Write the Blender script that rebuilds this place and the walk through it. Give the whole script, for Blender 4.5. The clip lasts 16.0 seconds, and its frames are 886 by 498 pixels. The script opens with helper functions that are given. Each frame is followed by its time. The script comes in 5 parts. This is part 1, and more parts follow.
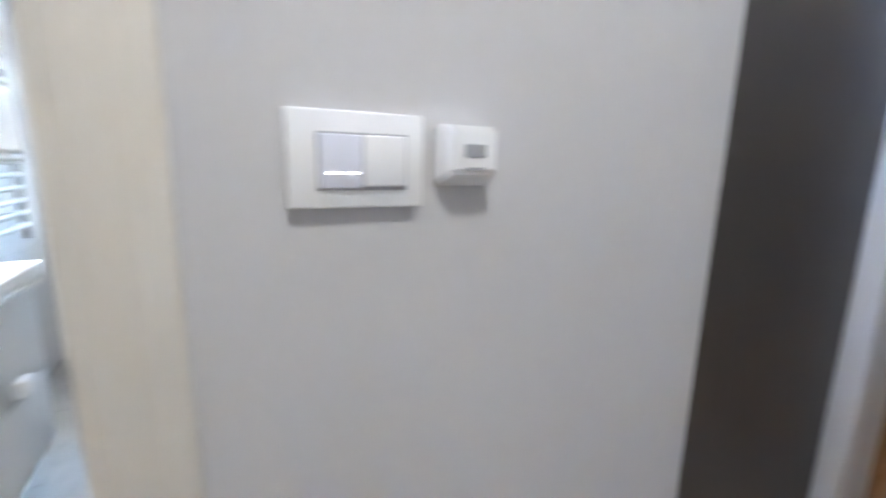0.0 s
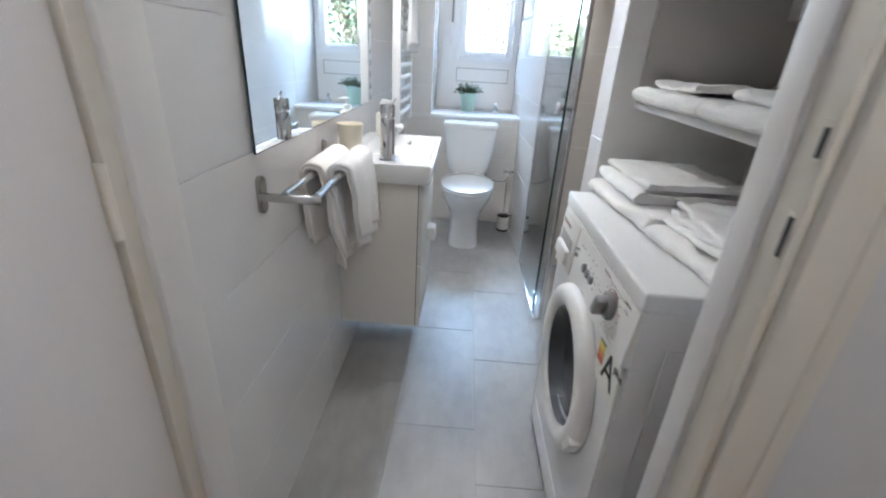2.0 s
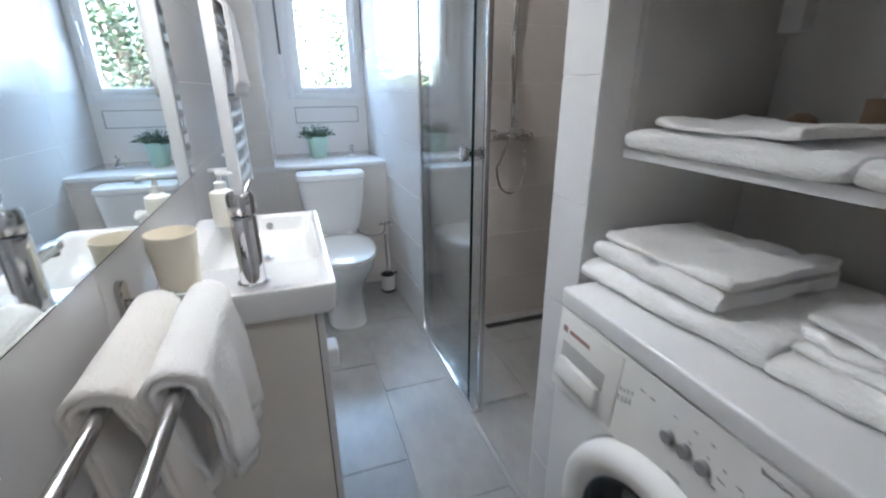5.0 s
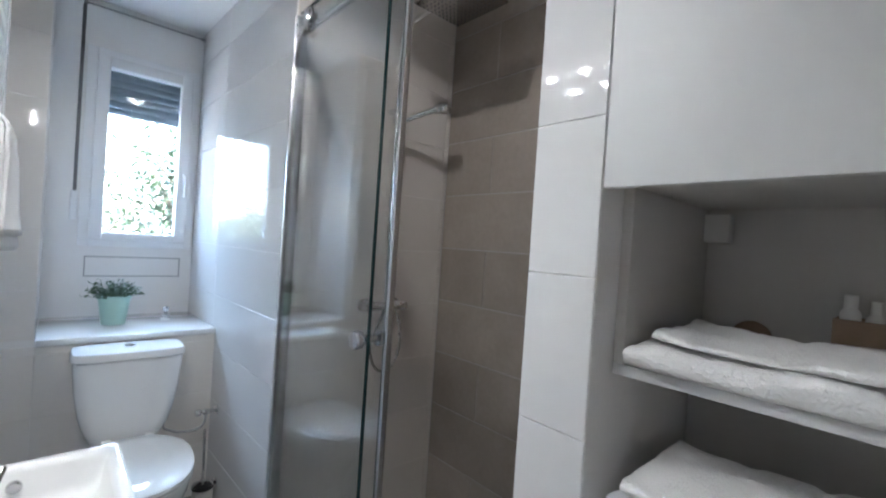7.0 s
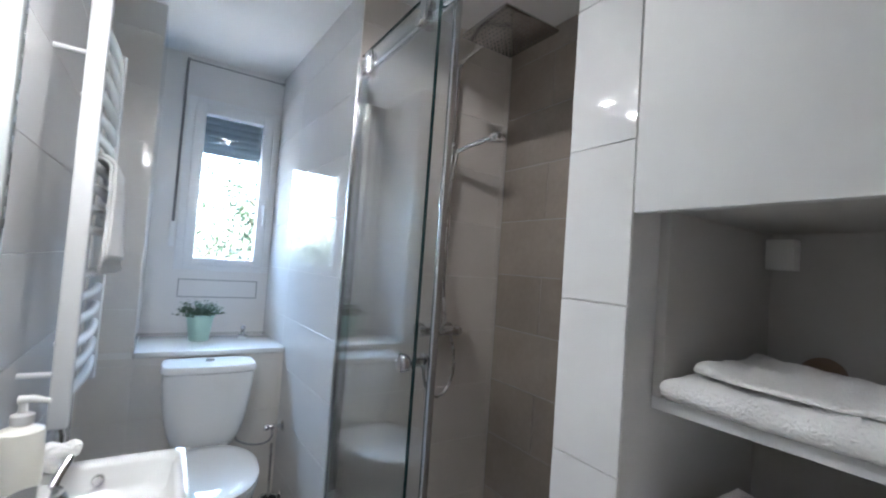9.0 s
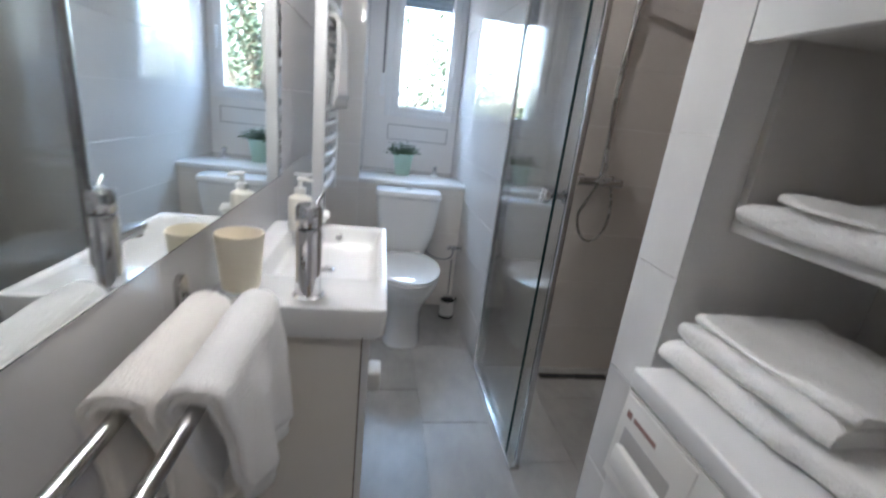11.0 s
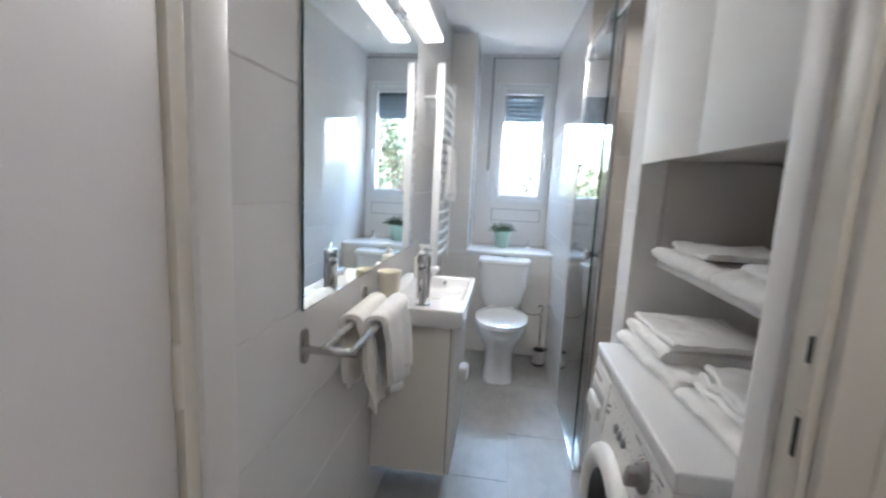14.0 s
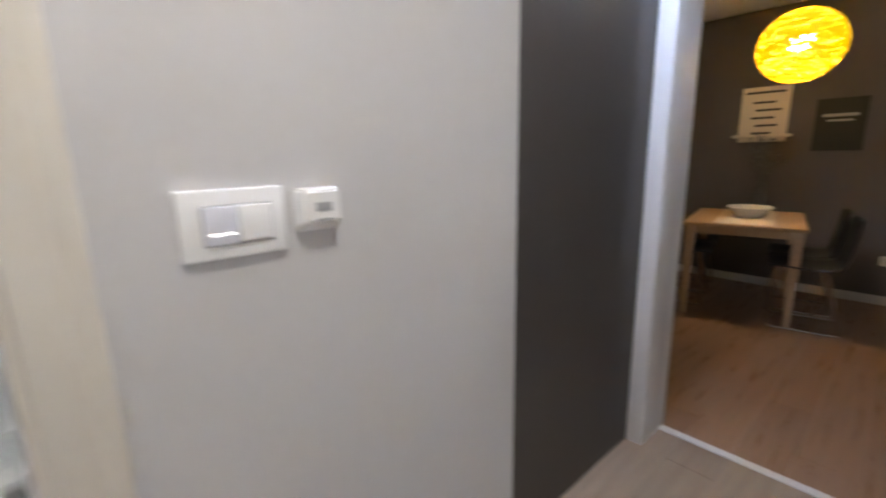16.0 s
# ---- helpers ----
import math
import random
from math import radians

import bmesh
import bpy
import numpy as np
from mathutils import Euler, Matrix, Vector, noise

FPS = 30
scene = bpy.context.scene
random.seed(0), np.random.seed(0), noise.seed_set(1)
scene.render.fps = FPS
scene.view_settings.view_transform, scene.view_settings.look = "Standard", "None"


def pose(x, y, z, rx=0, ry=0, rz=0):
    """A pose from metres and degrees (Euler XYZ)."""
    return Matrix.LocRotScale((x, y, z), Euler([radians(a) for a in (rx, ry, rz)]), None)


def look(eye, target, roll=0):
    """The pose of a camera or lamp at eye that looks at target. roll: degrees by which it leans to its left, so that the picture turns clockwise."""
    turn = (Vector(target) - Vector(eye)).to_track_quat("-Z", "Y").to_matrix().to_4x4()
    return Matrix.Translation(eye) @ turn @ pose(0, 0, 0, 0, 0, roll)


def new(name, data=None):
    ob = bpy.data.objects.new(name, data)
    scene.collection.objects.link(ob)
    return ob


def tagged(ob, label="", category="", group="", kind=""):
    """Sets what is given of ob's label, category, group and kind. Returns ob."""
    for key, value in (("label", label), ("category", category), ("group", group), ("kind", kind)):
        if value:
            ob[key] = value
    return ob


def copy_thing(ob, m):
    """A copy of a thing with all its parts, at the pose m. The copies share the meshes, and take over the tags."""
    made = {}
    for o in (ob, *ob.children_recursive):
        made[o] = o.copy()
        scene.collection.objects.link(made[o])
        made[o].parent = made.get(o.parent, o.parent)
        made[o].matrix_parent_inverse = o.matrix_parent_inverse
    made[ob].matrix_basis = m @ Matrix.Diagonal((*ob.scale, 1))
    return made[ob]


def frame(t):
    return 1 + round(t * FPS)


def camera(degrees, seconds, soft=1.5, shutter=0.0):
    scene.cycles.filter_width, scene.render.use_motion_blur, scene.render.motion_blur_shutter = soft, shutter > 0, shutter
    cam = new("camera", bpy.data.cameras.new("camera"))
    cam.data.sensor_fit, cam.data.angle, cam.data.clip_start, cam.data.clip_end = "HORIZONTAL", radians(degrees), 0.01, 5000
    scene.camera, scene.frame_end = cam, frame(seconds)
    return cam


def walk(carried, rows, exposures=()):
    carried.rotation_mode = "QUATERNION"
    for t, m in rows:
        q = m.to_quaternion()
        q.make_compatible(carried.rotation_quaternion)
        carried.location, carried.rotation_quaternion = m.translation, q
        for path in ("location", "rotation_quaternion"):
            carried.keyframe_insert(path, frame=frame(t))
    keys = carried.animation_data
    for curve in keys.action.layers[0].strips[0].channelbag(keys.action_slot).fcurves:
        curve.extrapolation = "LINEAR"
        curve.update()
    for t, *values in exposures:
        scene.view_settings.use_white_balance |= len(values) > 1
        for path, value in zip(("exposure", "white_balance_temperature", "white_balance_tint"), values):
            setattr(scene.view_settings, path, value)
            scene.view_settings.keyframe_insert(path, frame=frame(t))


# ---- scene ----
cam = camera(91.1, 16.0, soft=2.0, shutter=0.5)
EXPOSURE = [(0, 6.42, 6040, 9), (0.4, 5.94, 5940, 10), (0.8, 5.71, 6090, 11), (1.3, 5.71, 6190, 11), (2.5, 5.84, 6240, 11), (3.5, 5.86, 6190, 11), (4.2, 5.66, 6090, 11),
            (6.4, 5.24, 6090, 11), (8, 5.27, 6090, 11), (10.5, 5.05, 6190, 12), (11.5, 5.11, 6490, 15), (12.2, 5.27, 6540, 16), (12.5, 5.59, 6390, 13), (13, 5.66, 6440, 13),
            (14, 5.43, 6390, 12), (14.5, 5.33, 6240, 11), (15, 5.37, 6140, 11), (15.5, 5.7, 6340, 11), (16, 6.23, 6590, 11)]
PATH = [
    (0, (0.151, -0.643, 1.218), (1.056, 1.099, 0.835), 1.2),
    (0.4, (0.037, -0.63, 1.213), (0.416, 1.286, 0.784), 0.1),
    (0.6, (-0.059, -0.651, 1.217), (0.133, 1.282, 0.739), 0.5),
    (0.8, (-0.139, -0.674, 1.22), (-0.075, 1.242, 0.65), -0.1),
    (1, (-0.192, -0.699, 1.213), (-0.207, 1.191, 0.559), 1.1),
    (1.5, (-0.275, -0.72, 1.205), (-0.308, 1.143, 0.477), 3.0),
    (2, (-0.322, -0.639, 1.195), (-0.379, 1.185, 0.377), 3.3),
    (2.5, (-0.378, -0.466, 1.198), (-0.386, 1.306, 0.27), 4.1),
    (3, (-0.422, -0.373, 1.203), (-0.191, 1.245, 0.05), 1.5),
    (3.5, (-0.455, -0.323, 1.212), (0.011, 1.086, -0.129), 2.7),
    (4, (-0.452, -0.276, 1.213), (0.054, 1.306, 0.099), 0.1),
    (6.4, (-0.509, 0.31, 1.249), (0.606, 1.95, 0.988), 5.5),
    (6.5, (-0.502, 0.322, 1.256), (0.672, 1.929, 1.051), 5.6),
    (7, (-0.529, 0.332, 1.272), (0.805, 1.822, 1.256), 3.8),
    (7.5, (-0.53, 0.319, 1.282), (0.745, 1.856, 1.392), 3.2),
    (8, (-0.521, 0.314, 1.282), (0.695, 1.89, 1.476), 3.7),
    (10.5, (-0.46, 0.113, 1.249), (0.108, 1.989, 0.852), 5.5),
    (11, (-0.45, 0.012, 1.228), (-0.139, 1.893, 0.624), 6.6),
    (11.5, (-0.392, -0.139, 1.191), (-0.294, 1.679, 0.364), 4.8),
    (12, (-0.348, -0.233, 1.198), (-0.307, 1.51, 0.219), 4.7),
    (12.5, (-0.257, -0.358, 1.215), (-0.366, 1.421, 0.308), 5.3),
    (13, (-0.213, -0.469, 1.248), (-0.619, 1.385, 0.618), 4.7),
    (13.5, (-0.259, -0.566, 1.259), (-0.73, 1.329, 0.827), 4.9),
    (14, (-0.303, -0.682, 1.291), (-0.57, 1.278, 0.995), 2.7),
    (14.5, (-0.303, -0.729, 1.34), (-0.228, 1.265, 1.204), -0.3),
    (15, (-0.228, -0.76, 1.332), (0.241, 1.181, 1.209), -1.5),
    (15.5, (-0.068, -0.784, 1.318), (0.849, 0.967, 1.014), -4.0),
    (15.8, (0.033, -0.797, 1.302), (1.201, 0.786, 0.939), -3.0),
    (16, (0.097, -0.846, 1.308), (1.396, 0.614, 0.882), -1.2),
]
walk(cam, [(t, look(eye, target, roll)) for t, eye, target, roll in PATH], EXPOSURE)

# ---- world, sun, exposure ----
world = bpy.data.worlds.new("sky")
scene.world = world
world.use_nodes = True
wn = world.node_tree.nodes
sky = wn.new("ShaderNodeTexSky")
sky.sky_type, sky.sun_disc = "NISHITA", False
sky.dust_density, sky.air_density = 3.0, 1.0
sky.sun_elevation, sky.sun_rotation = radians(52), radians(150)
wn["Background"].inputs["Strength"].default_value = 0.15
world.node_tree.links.new(sky.outputs[0], wn["Background"].inputs["Color"])
sun = new("sun", bpy.data.lights.new("sun", "SUN"))
sun.data.energy, sun.data.angle, sun.data.color = 2.4, radians(0.5), (1.0, 0.95, 0.88)
sun.matrix_world = look((3, -6, 10), (0, 0, 0))


def lamp(name, kind, at, to, energy, color, size=0.1, size_y=None):
    data = bpy.data.lights.new(name, kind)
    data.energy, data.color = energy, color
    if kind == "AREA":
        data.shape, data.size, data.size_y = "RECTANGLE", size, size_y or size
    else:
        data.shadow_soft_size = size
    ob = new(name, data)
    ob.matrix_world = look(at, to)
    return ob


for k in range(4):
    y = 0.895 + 0.135 * k
    lamp("mirror_light_glow", "AREA", (-0.668, y, 1.911), (-0.668, y + 0.001, 1.0), 0.042, (1.0, 0.985, 0.97), 0.028, 0.028)
down = lamp("ceiling_spot_glow", "SPOT", (-0.05, 1.26, 2.338), (-0.05, 1.261, 0.0), 0.44, (1.0, 0.98, 0.96), 0.015)
down.data.spot_size, down.data.spot_blend = radians(158), 0.25
lamp("hall_light_glow", "AREA", (0.22, -0.85, 2.36), (0.22, -0.851, 0.0), 0.150, (1.0, 0.96, 0.91), 0.16, 0.16)
# unseen bluish panel outside, added to strengthen the sky's light through the window
lamp("added_sky_fill", "AREA", (-0.2, 4.5, 2.85), (-0.25, 2.6, 1.2), 8.0, (0.52, 0.76, 1.0), 2.2, 0.9)
lamp("pendant_bulb", "POINT", (4.0, -0.12, 1.97), (4, 0, 0), 0.50, (1.0, 0.82, 0.62), 0.05)


# ---- materials ----
def mat(name, base, rough=0.5, metal=0.0, var=0.06, scale=6.0, fine=60.0, bump=0.0, bump_scale=None, coat=0.0, tone=0.0,
        emit=0.0, trans=0.0, ior=1.45, stretch=(1, 1, 1), sheen=0.0, tint=None, rough_var=0.0, sub=0.0):
    """Principled surface: two scales of noise on colour, optional relief and a per-object tone."""
    m = bpy.data.materials.new(name)
    m.use_nodes = True
    n, l = m.node_tree.nodes, m.node_tree.links
    b = n["Principled BSDF"]
    b.inputs["Roughness"].default_value, b.inputs["Metallic"].default_value = rough, metal
    b.inputs["Coat Weight"].default_value, b.inputs["IOR"].default_value = coat, ior
    b.inputs["Transmission Weight"].default_value = trans
    b.inputs["Sheen Weight"].default_value = sheen
    b.inputs["Base Color"].default_value = (*base, 1)
    if sub:
        b.inputs["Subsurface Weight"].default_value, b.inputs["Subsurface Radius"].default_value = sub, (0.01, 0.01, 0.008)
    if emit:
        b.inputs["Emission Color"].default_value, b.inputs["Emission Strength"].default_value = (*(tint or base), 1), emit
    geo = n.new("ShaderNodeNewGeometry")
    mp = n.new("ShaderNodeMapping")
    mp.inputs["Scale"].default_value = stretch
    l.new(geo.outputs["Position"], mp.inputs["Vector"])
    if var or tone or rough_var:
        a, f = n.new("ShaderNodeTexNoise"), n.new("ShaderNodeTexNoise")
        a.inputs["Scale"].default_value, f.inputs["Scale"].default_value = scale, fine
        a.inputs["Detail"].default_value, f.inputs["Detail"].default_value = 5, 4
        for x in (a, f):
            l.new(mp.outputs[0], x.inputs["Vector"])
        mix = n.new("ShaderNodeMath")
        mix.operation = "MULTIPLY_ADD"
        l.new(a.outputs["Fac"], mix.inputs[0])
        mix.inputs[1].default_value = 0.7
        sc = n.new("ShaderNodeMath")
        sc.operation = "MULTIPLY"
        l.new(f.outputs["Fac"], sc.inputs[0])
        sc.inputs[1].default_value = 0.3
        l.new(sc.outputs[0], mix.inputs[2])
        val = n.new("ShaderNodeMapRange")
        val.inputs["From Min"].default_value, val.inputs["From Max"].default_value = 0.2, 0.8
        val.inputs["To Min"].default_value, val.inputs["To Max"].default_value = 1 - var, 1 + var
        l.new(mix.outputs[0], val.inputs["Value"])
        out = val.outputs[0]
        if tone:
            info = n.new("ShaderNodeObjectInfo")
            tr = n.new("ShaderNodeMapRange")
            tr.inputs["To Min"].default_value, tr.inputs["To Max"].default_value = 1 - tone, 1 + tone
            l.new(info.outputs["Random"], tr.inputs["Value"])
            mu = n.new("ShaderNodeMath")
            mu.operation = "MULTIPLY"
            l.new(out, mu.inputs[0]), l.new(tr.outputs[0], mu.inputs[1])
            out = mu.outputs[0]
        col = n.new("ShaderNodeVectorMath")
        col.operation = "SCALE"
        col.inputs[0].default_value = base
        l.new(out, col.inputs["Scale"])
        l.new(col.outputs[0], b.inputs["Base Color"])
        if rough_var:
            rr = n.new("ShaderNodeMapRange")
            rr.inputs["From Min"].default_value, rr.inputs["From Max"].default_value = 0.3, 0.7
            rr.inputs["To Min"].default_value, rr.inputs["To Max"].default_value = max(0.02, rough - rough_var), rough + rough_var
            l.new(mix.outputs[0], rr.inputs["Value"])
            l.new(rr.outputs[0], b.inputs["Roughness"])
    if bump:
        t = n.new("ShaderNodeTexNoise")
        t.inputs["Scale"].default_value, t.inputs["Detail"].default_value = bump_scale or fine, 6
        l.new(mp.outputs[0], t.inputs["Vector"])
        bp = n.new("ShaderNodeBump")
        bp.inputs["Strength"].default_value, bp.inputs["Distance"].default_value = bump, 0.004
        l.new(t.outputs["Fac"], bp.inputs["Height"])
        l.new(bp.outputs[0], b.inputs["Normal"])
    return m


M = {
    "tile_white": mat("tile_white", (0.70, 0.69, 0.68), 0.035, var=0.02, bump=0.012, bump_scale=7, tone=0.012, rough_var=0.015),
    "tile_shower": mat("tile_shower", (0.28, 0.238, 0.202), 0.32, var=0.20, scale=5, fine=40, bump=0.03, bump_scale=90, tone=0.12, rough_var=0.04),
    "tile_beige": mat("tile_beige", (0.77, 0.735, 0.69), 0.06, var=0.05, scale=4, bump=0.012, bump_scale=7, tone=0.02, rough_var=0.02),
    "tile_matt": mat("tile_matt", (0.60, 0.555, 0.51), 0.30, var=0.06, scale=4, bump=0.03, tone=0.02),
    "tile_floor": mat("tile_floor", (0.375, 0.365, 0.35), 0.37, var=0.30, scale=3.0, fine=14, bump=0.04, bump_scale=80, tone=0.05, stretch=(1.5, 0.8, 1)),
    "grout": mat("grout", (0.80, 0.785, 0.76), 0.85, var=0.06, fine=200, bump=0.2, bump_scale=300),
    "grout_floor": mat("grout_floor", (0.42, 0.41, 0.395), 0.85, var=0.08, fine=200, bump=0.2, bump_scale=300),
    "plaster": mat("plaster", (0.78, 0.77, 0.76), 0.7, var=0.02, scale=3, bump=0.05, bump_scale=120),
    "hall_paint": mat("hall_paint", (0.55, 0.536, 0.518), 0.6, var=0.02, scale=3, bump=0.05, bump_scale=140),
    "cream_paint": mat("cream_paint", (0.615, 0.568, 0.48), 0.35, var=0.035, scale=9, fine=50, bump=0.06, bump_scale=30, stretch=(1, 1, 0.15)),
    "white_paint": mat("white_paint", (0.68, 0.66, 0.63), 0.42, var=0.02, scale=8, bump=0.03, bump_scale=25, stretch=(1, 1, 0.2)),
    "door_paint": mat("door_paint", (0.53, 0.49, 0.435), 0.40, var=0.02, scale=6, bump=0.03, bump_scale=25, stretch=(1, 1, 0.2)),
    "dark_wall": mat("dark_wall", (0.056, 0.048, 0.040), 0.42, var=0.12, scale=3, fine=60, bump=0.05),
    "grey_wall": mat("grey_wall", (0.118, 0.104, 0.106), 0.8, var=0.08, scale=3, bump=0.05),
    "laminate": mat("laminate", (0.30, 0.17, 0.095), 0.30, var=0.22, scale=5, fine=60, bump=0.04, stretch=(0.5, 6, 1), tone=0.10, rough_var=0.05),
    "laminate_hall": mat("laminate_hall", (0.30, 0.225, 0.155), 0.38, var=0.22, scale=5, fine=60, bump=0.04, stretch=(0.5, 6, 1), tone=0.10),
    "lacquer": mat("lacquer", (0.68, 0.673, 0.66), 0.55, var=0.012, scale=5),
    "cabinet_side": mat("cabinet_side", (0.70, 0.665, 0.605), 0.35, var=0.015, scale=5),
    "ceramic": mat("ceramic", (0.77, 0.77, 0.76), 0.05, var=0.008, scale=4, coat=0.4),
    "chrome": mat("chrome", (0.72, 0.72, 0.73), 0.07, 1.0, var=0.02, rough_var=0.03, fine=120),
    "steel": mat("steel", (0.52, 0.51, 0.49), 0.26, 1.0, var=0.05, fine=150, stretch=(1, 0.1, 1), rough_var=0.06),
    "brushed_dark": mat("brushed_dark", (0.40, 0.39, 0.375), 0.16, 1.0, var=0.04, fine=120),
    "alu": mat("alu", (0.70, 0.71, 0.72), 0.25, 1.0, var=0.03, fine=120, stretch=(1, 1, 0.1)),
    "plastic_white": mat("plastic_white", (0.80, 0.79, 0.76), 0.32, var=0.012, scale=9),
    # white plastic with a bluish reflection put into its colour
    "plastic_painted_sheen": mat("plastic_painted_sheen", (0.67, 0.675, 0.72), 0.18, var=0.02),
    "plastic_grey": mat("plastic_grey", (0.30, 0.30, 0.30), 0.35, var=0.04, fine=90),
    "print_grey": mat("print_grey", (0.38, 0.38, 0.38), 0.5, var=0.02),
    "print_dark": mat("print_dark", (0.16, 0.155, 0.15), 0.5, var=0.02),
    # light grey that paints the shade of the white drawer grip
    "recess": mat("recess", (0.46, 0.45, 0.44), 0.5, var=0.03),
    "dial_red": mat("dial_red", (0.34, 0.20, 0.18), 0.5, var=0.02),
    "black": mat("black", (0.02, 0.02, 0.022), 0.4, var=0.1, fine=90),
    "rubber": mat("rubber", (0.10, 0.10, 0.105), 0.5, var=0.1, fine=90),
    "drum": mat("drum", (0.58, 0.59, 0.61), 0.38, 1.0, var=0.1, fine=90),
    "enamel": mat("enamel", (0.75, 0.75, 0.745), 0.34, var=0.012, scale=6, bump=0.02, bump_scale=90),
    "radiator": mat("radiator", (0.82, 0.82, 0.81), 0.25, var=0.012),
    "terry": mat("terry", (0.92, 0.91, 0.89), 0.95, var=0.05, scale=18, fine=420, bump=1.0, bump_scale=240, sheen=0.4),
    "terry_cream": mat("terry_cream", (0.93, 0.89, 0.83), 0.95, var=0.05, scale=18, fine=420, bump=1.0, bump_scale=240, sheen=0.4),
    "cup": mat("cup", (0.87, 0.80, 0.66), 0.40, var=0.03, scale=12),
    "soap": mat("soap", (0.86, 0.83, 0.74), 0.30, var=0.02),
    "pot": mat("pot", (0.42, 0.60, 0.52), 0.35, var=0.04, scale=20),
    "soil": mat("soil", (0.05, 0.035, 0.025), 0.95, var=0.3, fine=200, bump=0.6),
    "leaf": mat("leaf", (0.055, 0.11, 0.05), 0.55, var=0.25, scale=30, fine=120, tone=0.2),
    "tree_leaf": mat("tree_leaf", (0.058, 0.086, 0.050), 0.5, var=0.35, scale=1.5, fine=20),
    "bark": mat("bark", (0.20, 0.16, 0.12), 0.9, var=0.3, fine=40, bump=0.6, stretch=(1, 1, 0.3)),
    "gravel": mat("gravel", (0.32, 0.31, 0.29), 0.9, var=0.3, scale=0.8, fine=12),
    "pvc": mat("pvc", (0.80, 0.81, 0.82), 0.30, var=0.01),
    "shutter": mat("shutter", (0.15, 0.18, 0.21), 0.45, var=0.06, fine=80),
    "strap": mat("strap", (0.20, 0.20, 0.21), 0.8, var=0.1, fine=200),
    "wood": mat("wood", (0.44, 0.29, 0.16), 0.42, var=0.16, scale=7, fine=50, stretch=(0.4, 5, 5)),
    "chair_black": mat("chair_black", (0.018, 0.018, 0.02), 0.45, var=0.1, fine=90),
    "paper": mat("paper", (0.66, 0.58, 0.47), 0.8, var=0.03, fine=90),
    "ink": mat("ink", (0.03, 0.028, 0.025), 0.7, var=0.05),
    "yellow_cord": mat("yellow_cord", (0.82, 0.50, 0.03), 0.7, var=0.2, scale=20, fine=160, bump=0.5, emit=0.014, tint=(0.85, 0.48, 0.0)),
    "bulb": mat("bulb", (1, 0.9, 0.7), 0.4, var=0, emit=1.0, tint=(1.0, 0.86, 0.6)),
    "led": mat("led", (1, 1, 1), 0.4, var=0, emit=0.8, tint=(1.0, 0.97, 0.93)),
    "led_panel": mat("led_panel", (1, 1, 1), 0.5, var=0, emit=0.07, tint=(1.0, 0.98, 0.96)),
    "yellow": mat("yellow", (0.75, 0.62, 0.12), 0.5, var=0.02),
    "green": mat("green", (0.16, 0.22, 0.10), 0.5, var=0.02),
    "orange": mat("orange", (0.70, 0.30, 0.08), 0.5, var=0.02),
    "red": mat("red", (0.55, 0.12, 0.08), 0.5, var=0.02),
    "label_paper": mat("label_paper", (0.78, 0.77, 0.70), 0.5, var=0.02),
    "box_wood": mat("box_wood", (0.248, 0.167, 0.112), 0.6, var=0.12, fine=60, stretch=(0.4, 4, 4)),
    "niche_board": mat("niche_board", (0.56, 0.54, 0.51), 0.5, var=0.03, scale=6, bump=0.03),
    # dark brown standing in for the shade behind the drawer fronts
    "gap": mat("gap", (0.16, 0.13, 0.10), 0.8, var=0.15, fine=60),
}


def glass(name, tint, rough=0.0, base=0.06):
    m = bpy.data.materials.new(name)
    m.use_nodes = True
    n, l = m.node_tree.nodes, m.node_tree.links
    tr, gl, mix, fr, pw, mr = (n.new("ShaderNode" + k) for k in ("BsdfTransparent", "BsdfGlossy", "MixShader", "LayerWeight", "Math", "MapRange"))
    fr.inputs["Blend"].default_value, pw.operation, pw.inputs[1].default_value = 0.5, "POWER", 4.0
    mr.inputs["To Min"].default_value, mr.inputs["To Max"].default_value = base, 0.9
    l.new(fr.outputs["Facing"], pw.inputs[0]), l.new(pw.outputs[0], mr.inputs["Value"])
    tr.inputs["Color"].default_value = (*tint, 1)
    gl.inputs["Roughness"].default_value = rough
    l.new(mr.outputs[0], mix.inputs[0]), l.new(tr.outputs[0], mix.inputs[1]), l.new(gl.outputs[0], mix.inputs[2])
    l.new(mix.outputs[0], n["Material Output"].inputs["Surface"])
    return m


M["glass"] = glass("glass", (0.955, 0.967, 0.967), 0.01)
M["door_glass"] = glass("door_glass", (0.80, 0.84, 0.88), 0.01)
M["window_glass"] = glass("window_glass", (0.96, 0.98, 0.98), 0.0, 0.03)
M["mirror"] = mat("mirror", (0.86, 0.90, 0.90), 0.0, 1.0, var=0)
M["dark_glass"] = mat("dark_glass", (0.02, 0.022, 0.025), 0.03, var=0, coat=1.0)
M["edge_green"] = mat("edge_green", (0.02, 0.045, 0.045), 0.08, var=0)


# ---- mesh helpers ----
def box(bm, x0, x1, y0, y1, z0, z1, bevel=0.0, seg=2):
    r = bmesh.ops.create_cube(bm, size=1.0)
    vs = r["verts"]
    for v in vs:
        v.co = Vector(((x0 + x1) / 2 + v.co.x * (x1 - x0), (y0 + y1) / 2 + v.co.y * (y1 - y0), (z0 + z1) / 2 + v.co.z * (z1 - z0)))
    if bevel:
        es = list({e for v in vs for e in v.link_edges})
        bmesh.ops.bevel(bm, geom=es, offset=bevel, segments=seg, affect="EDGES", profile=0.5)
    return bm


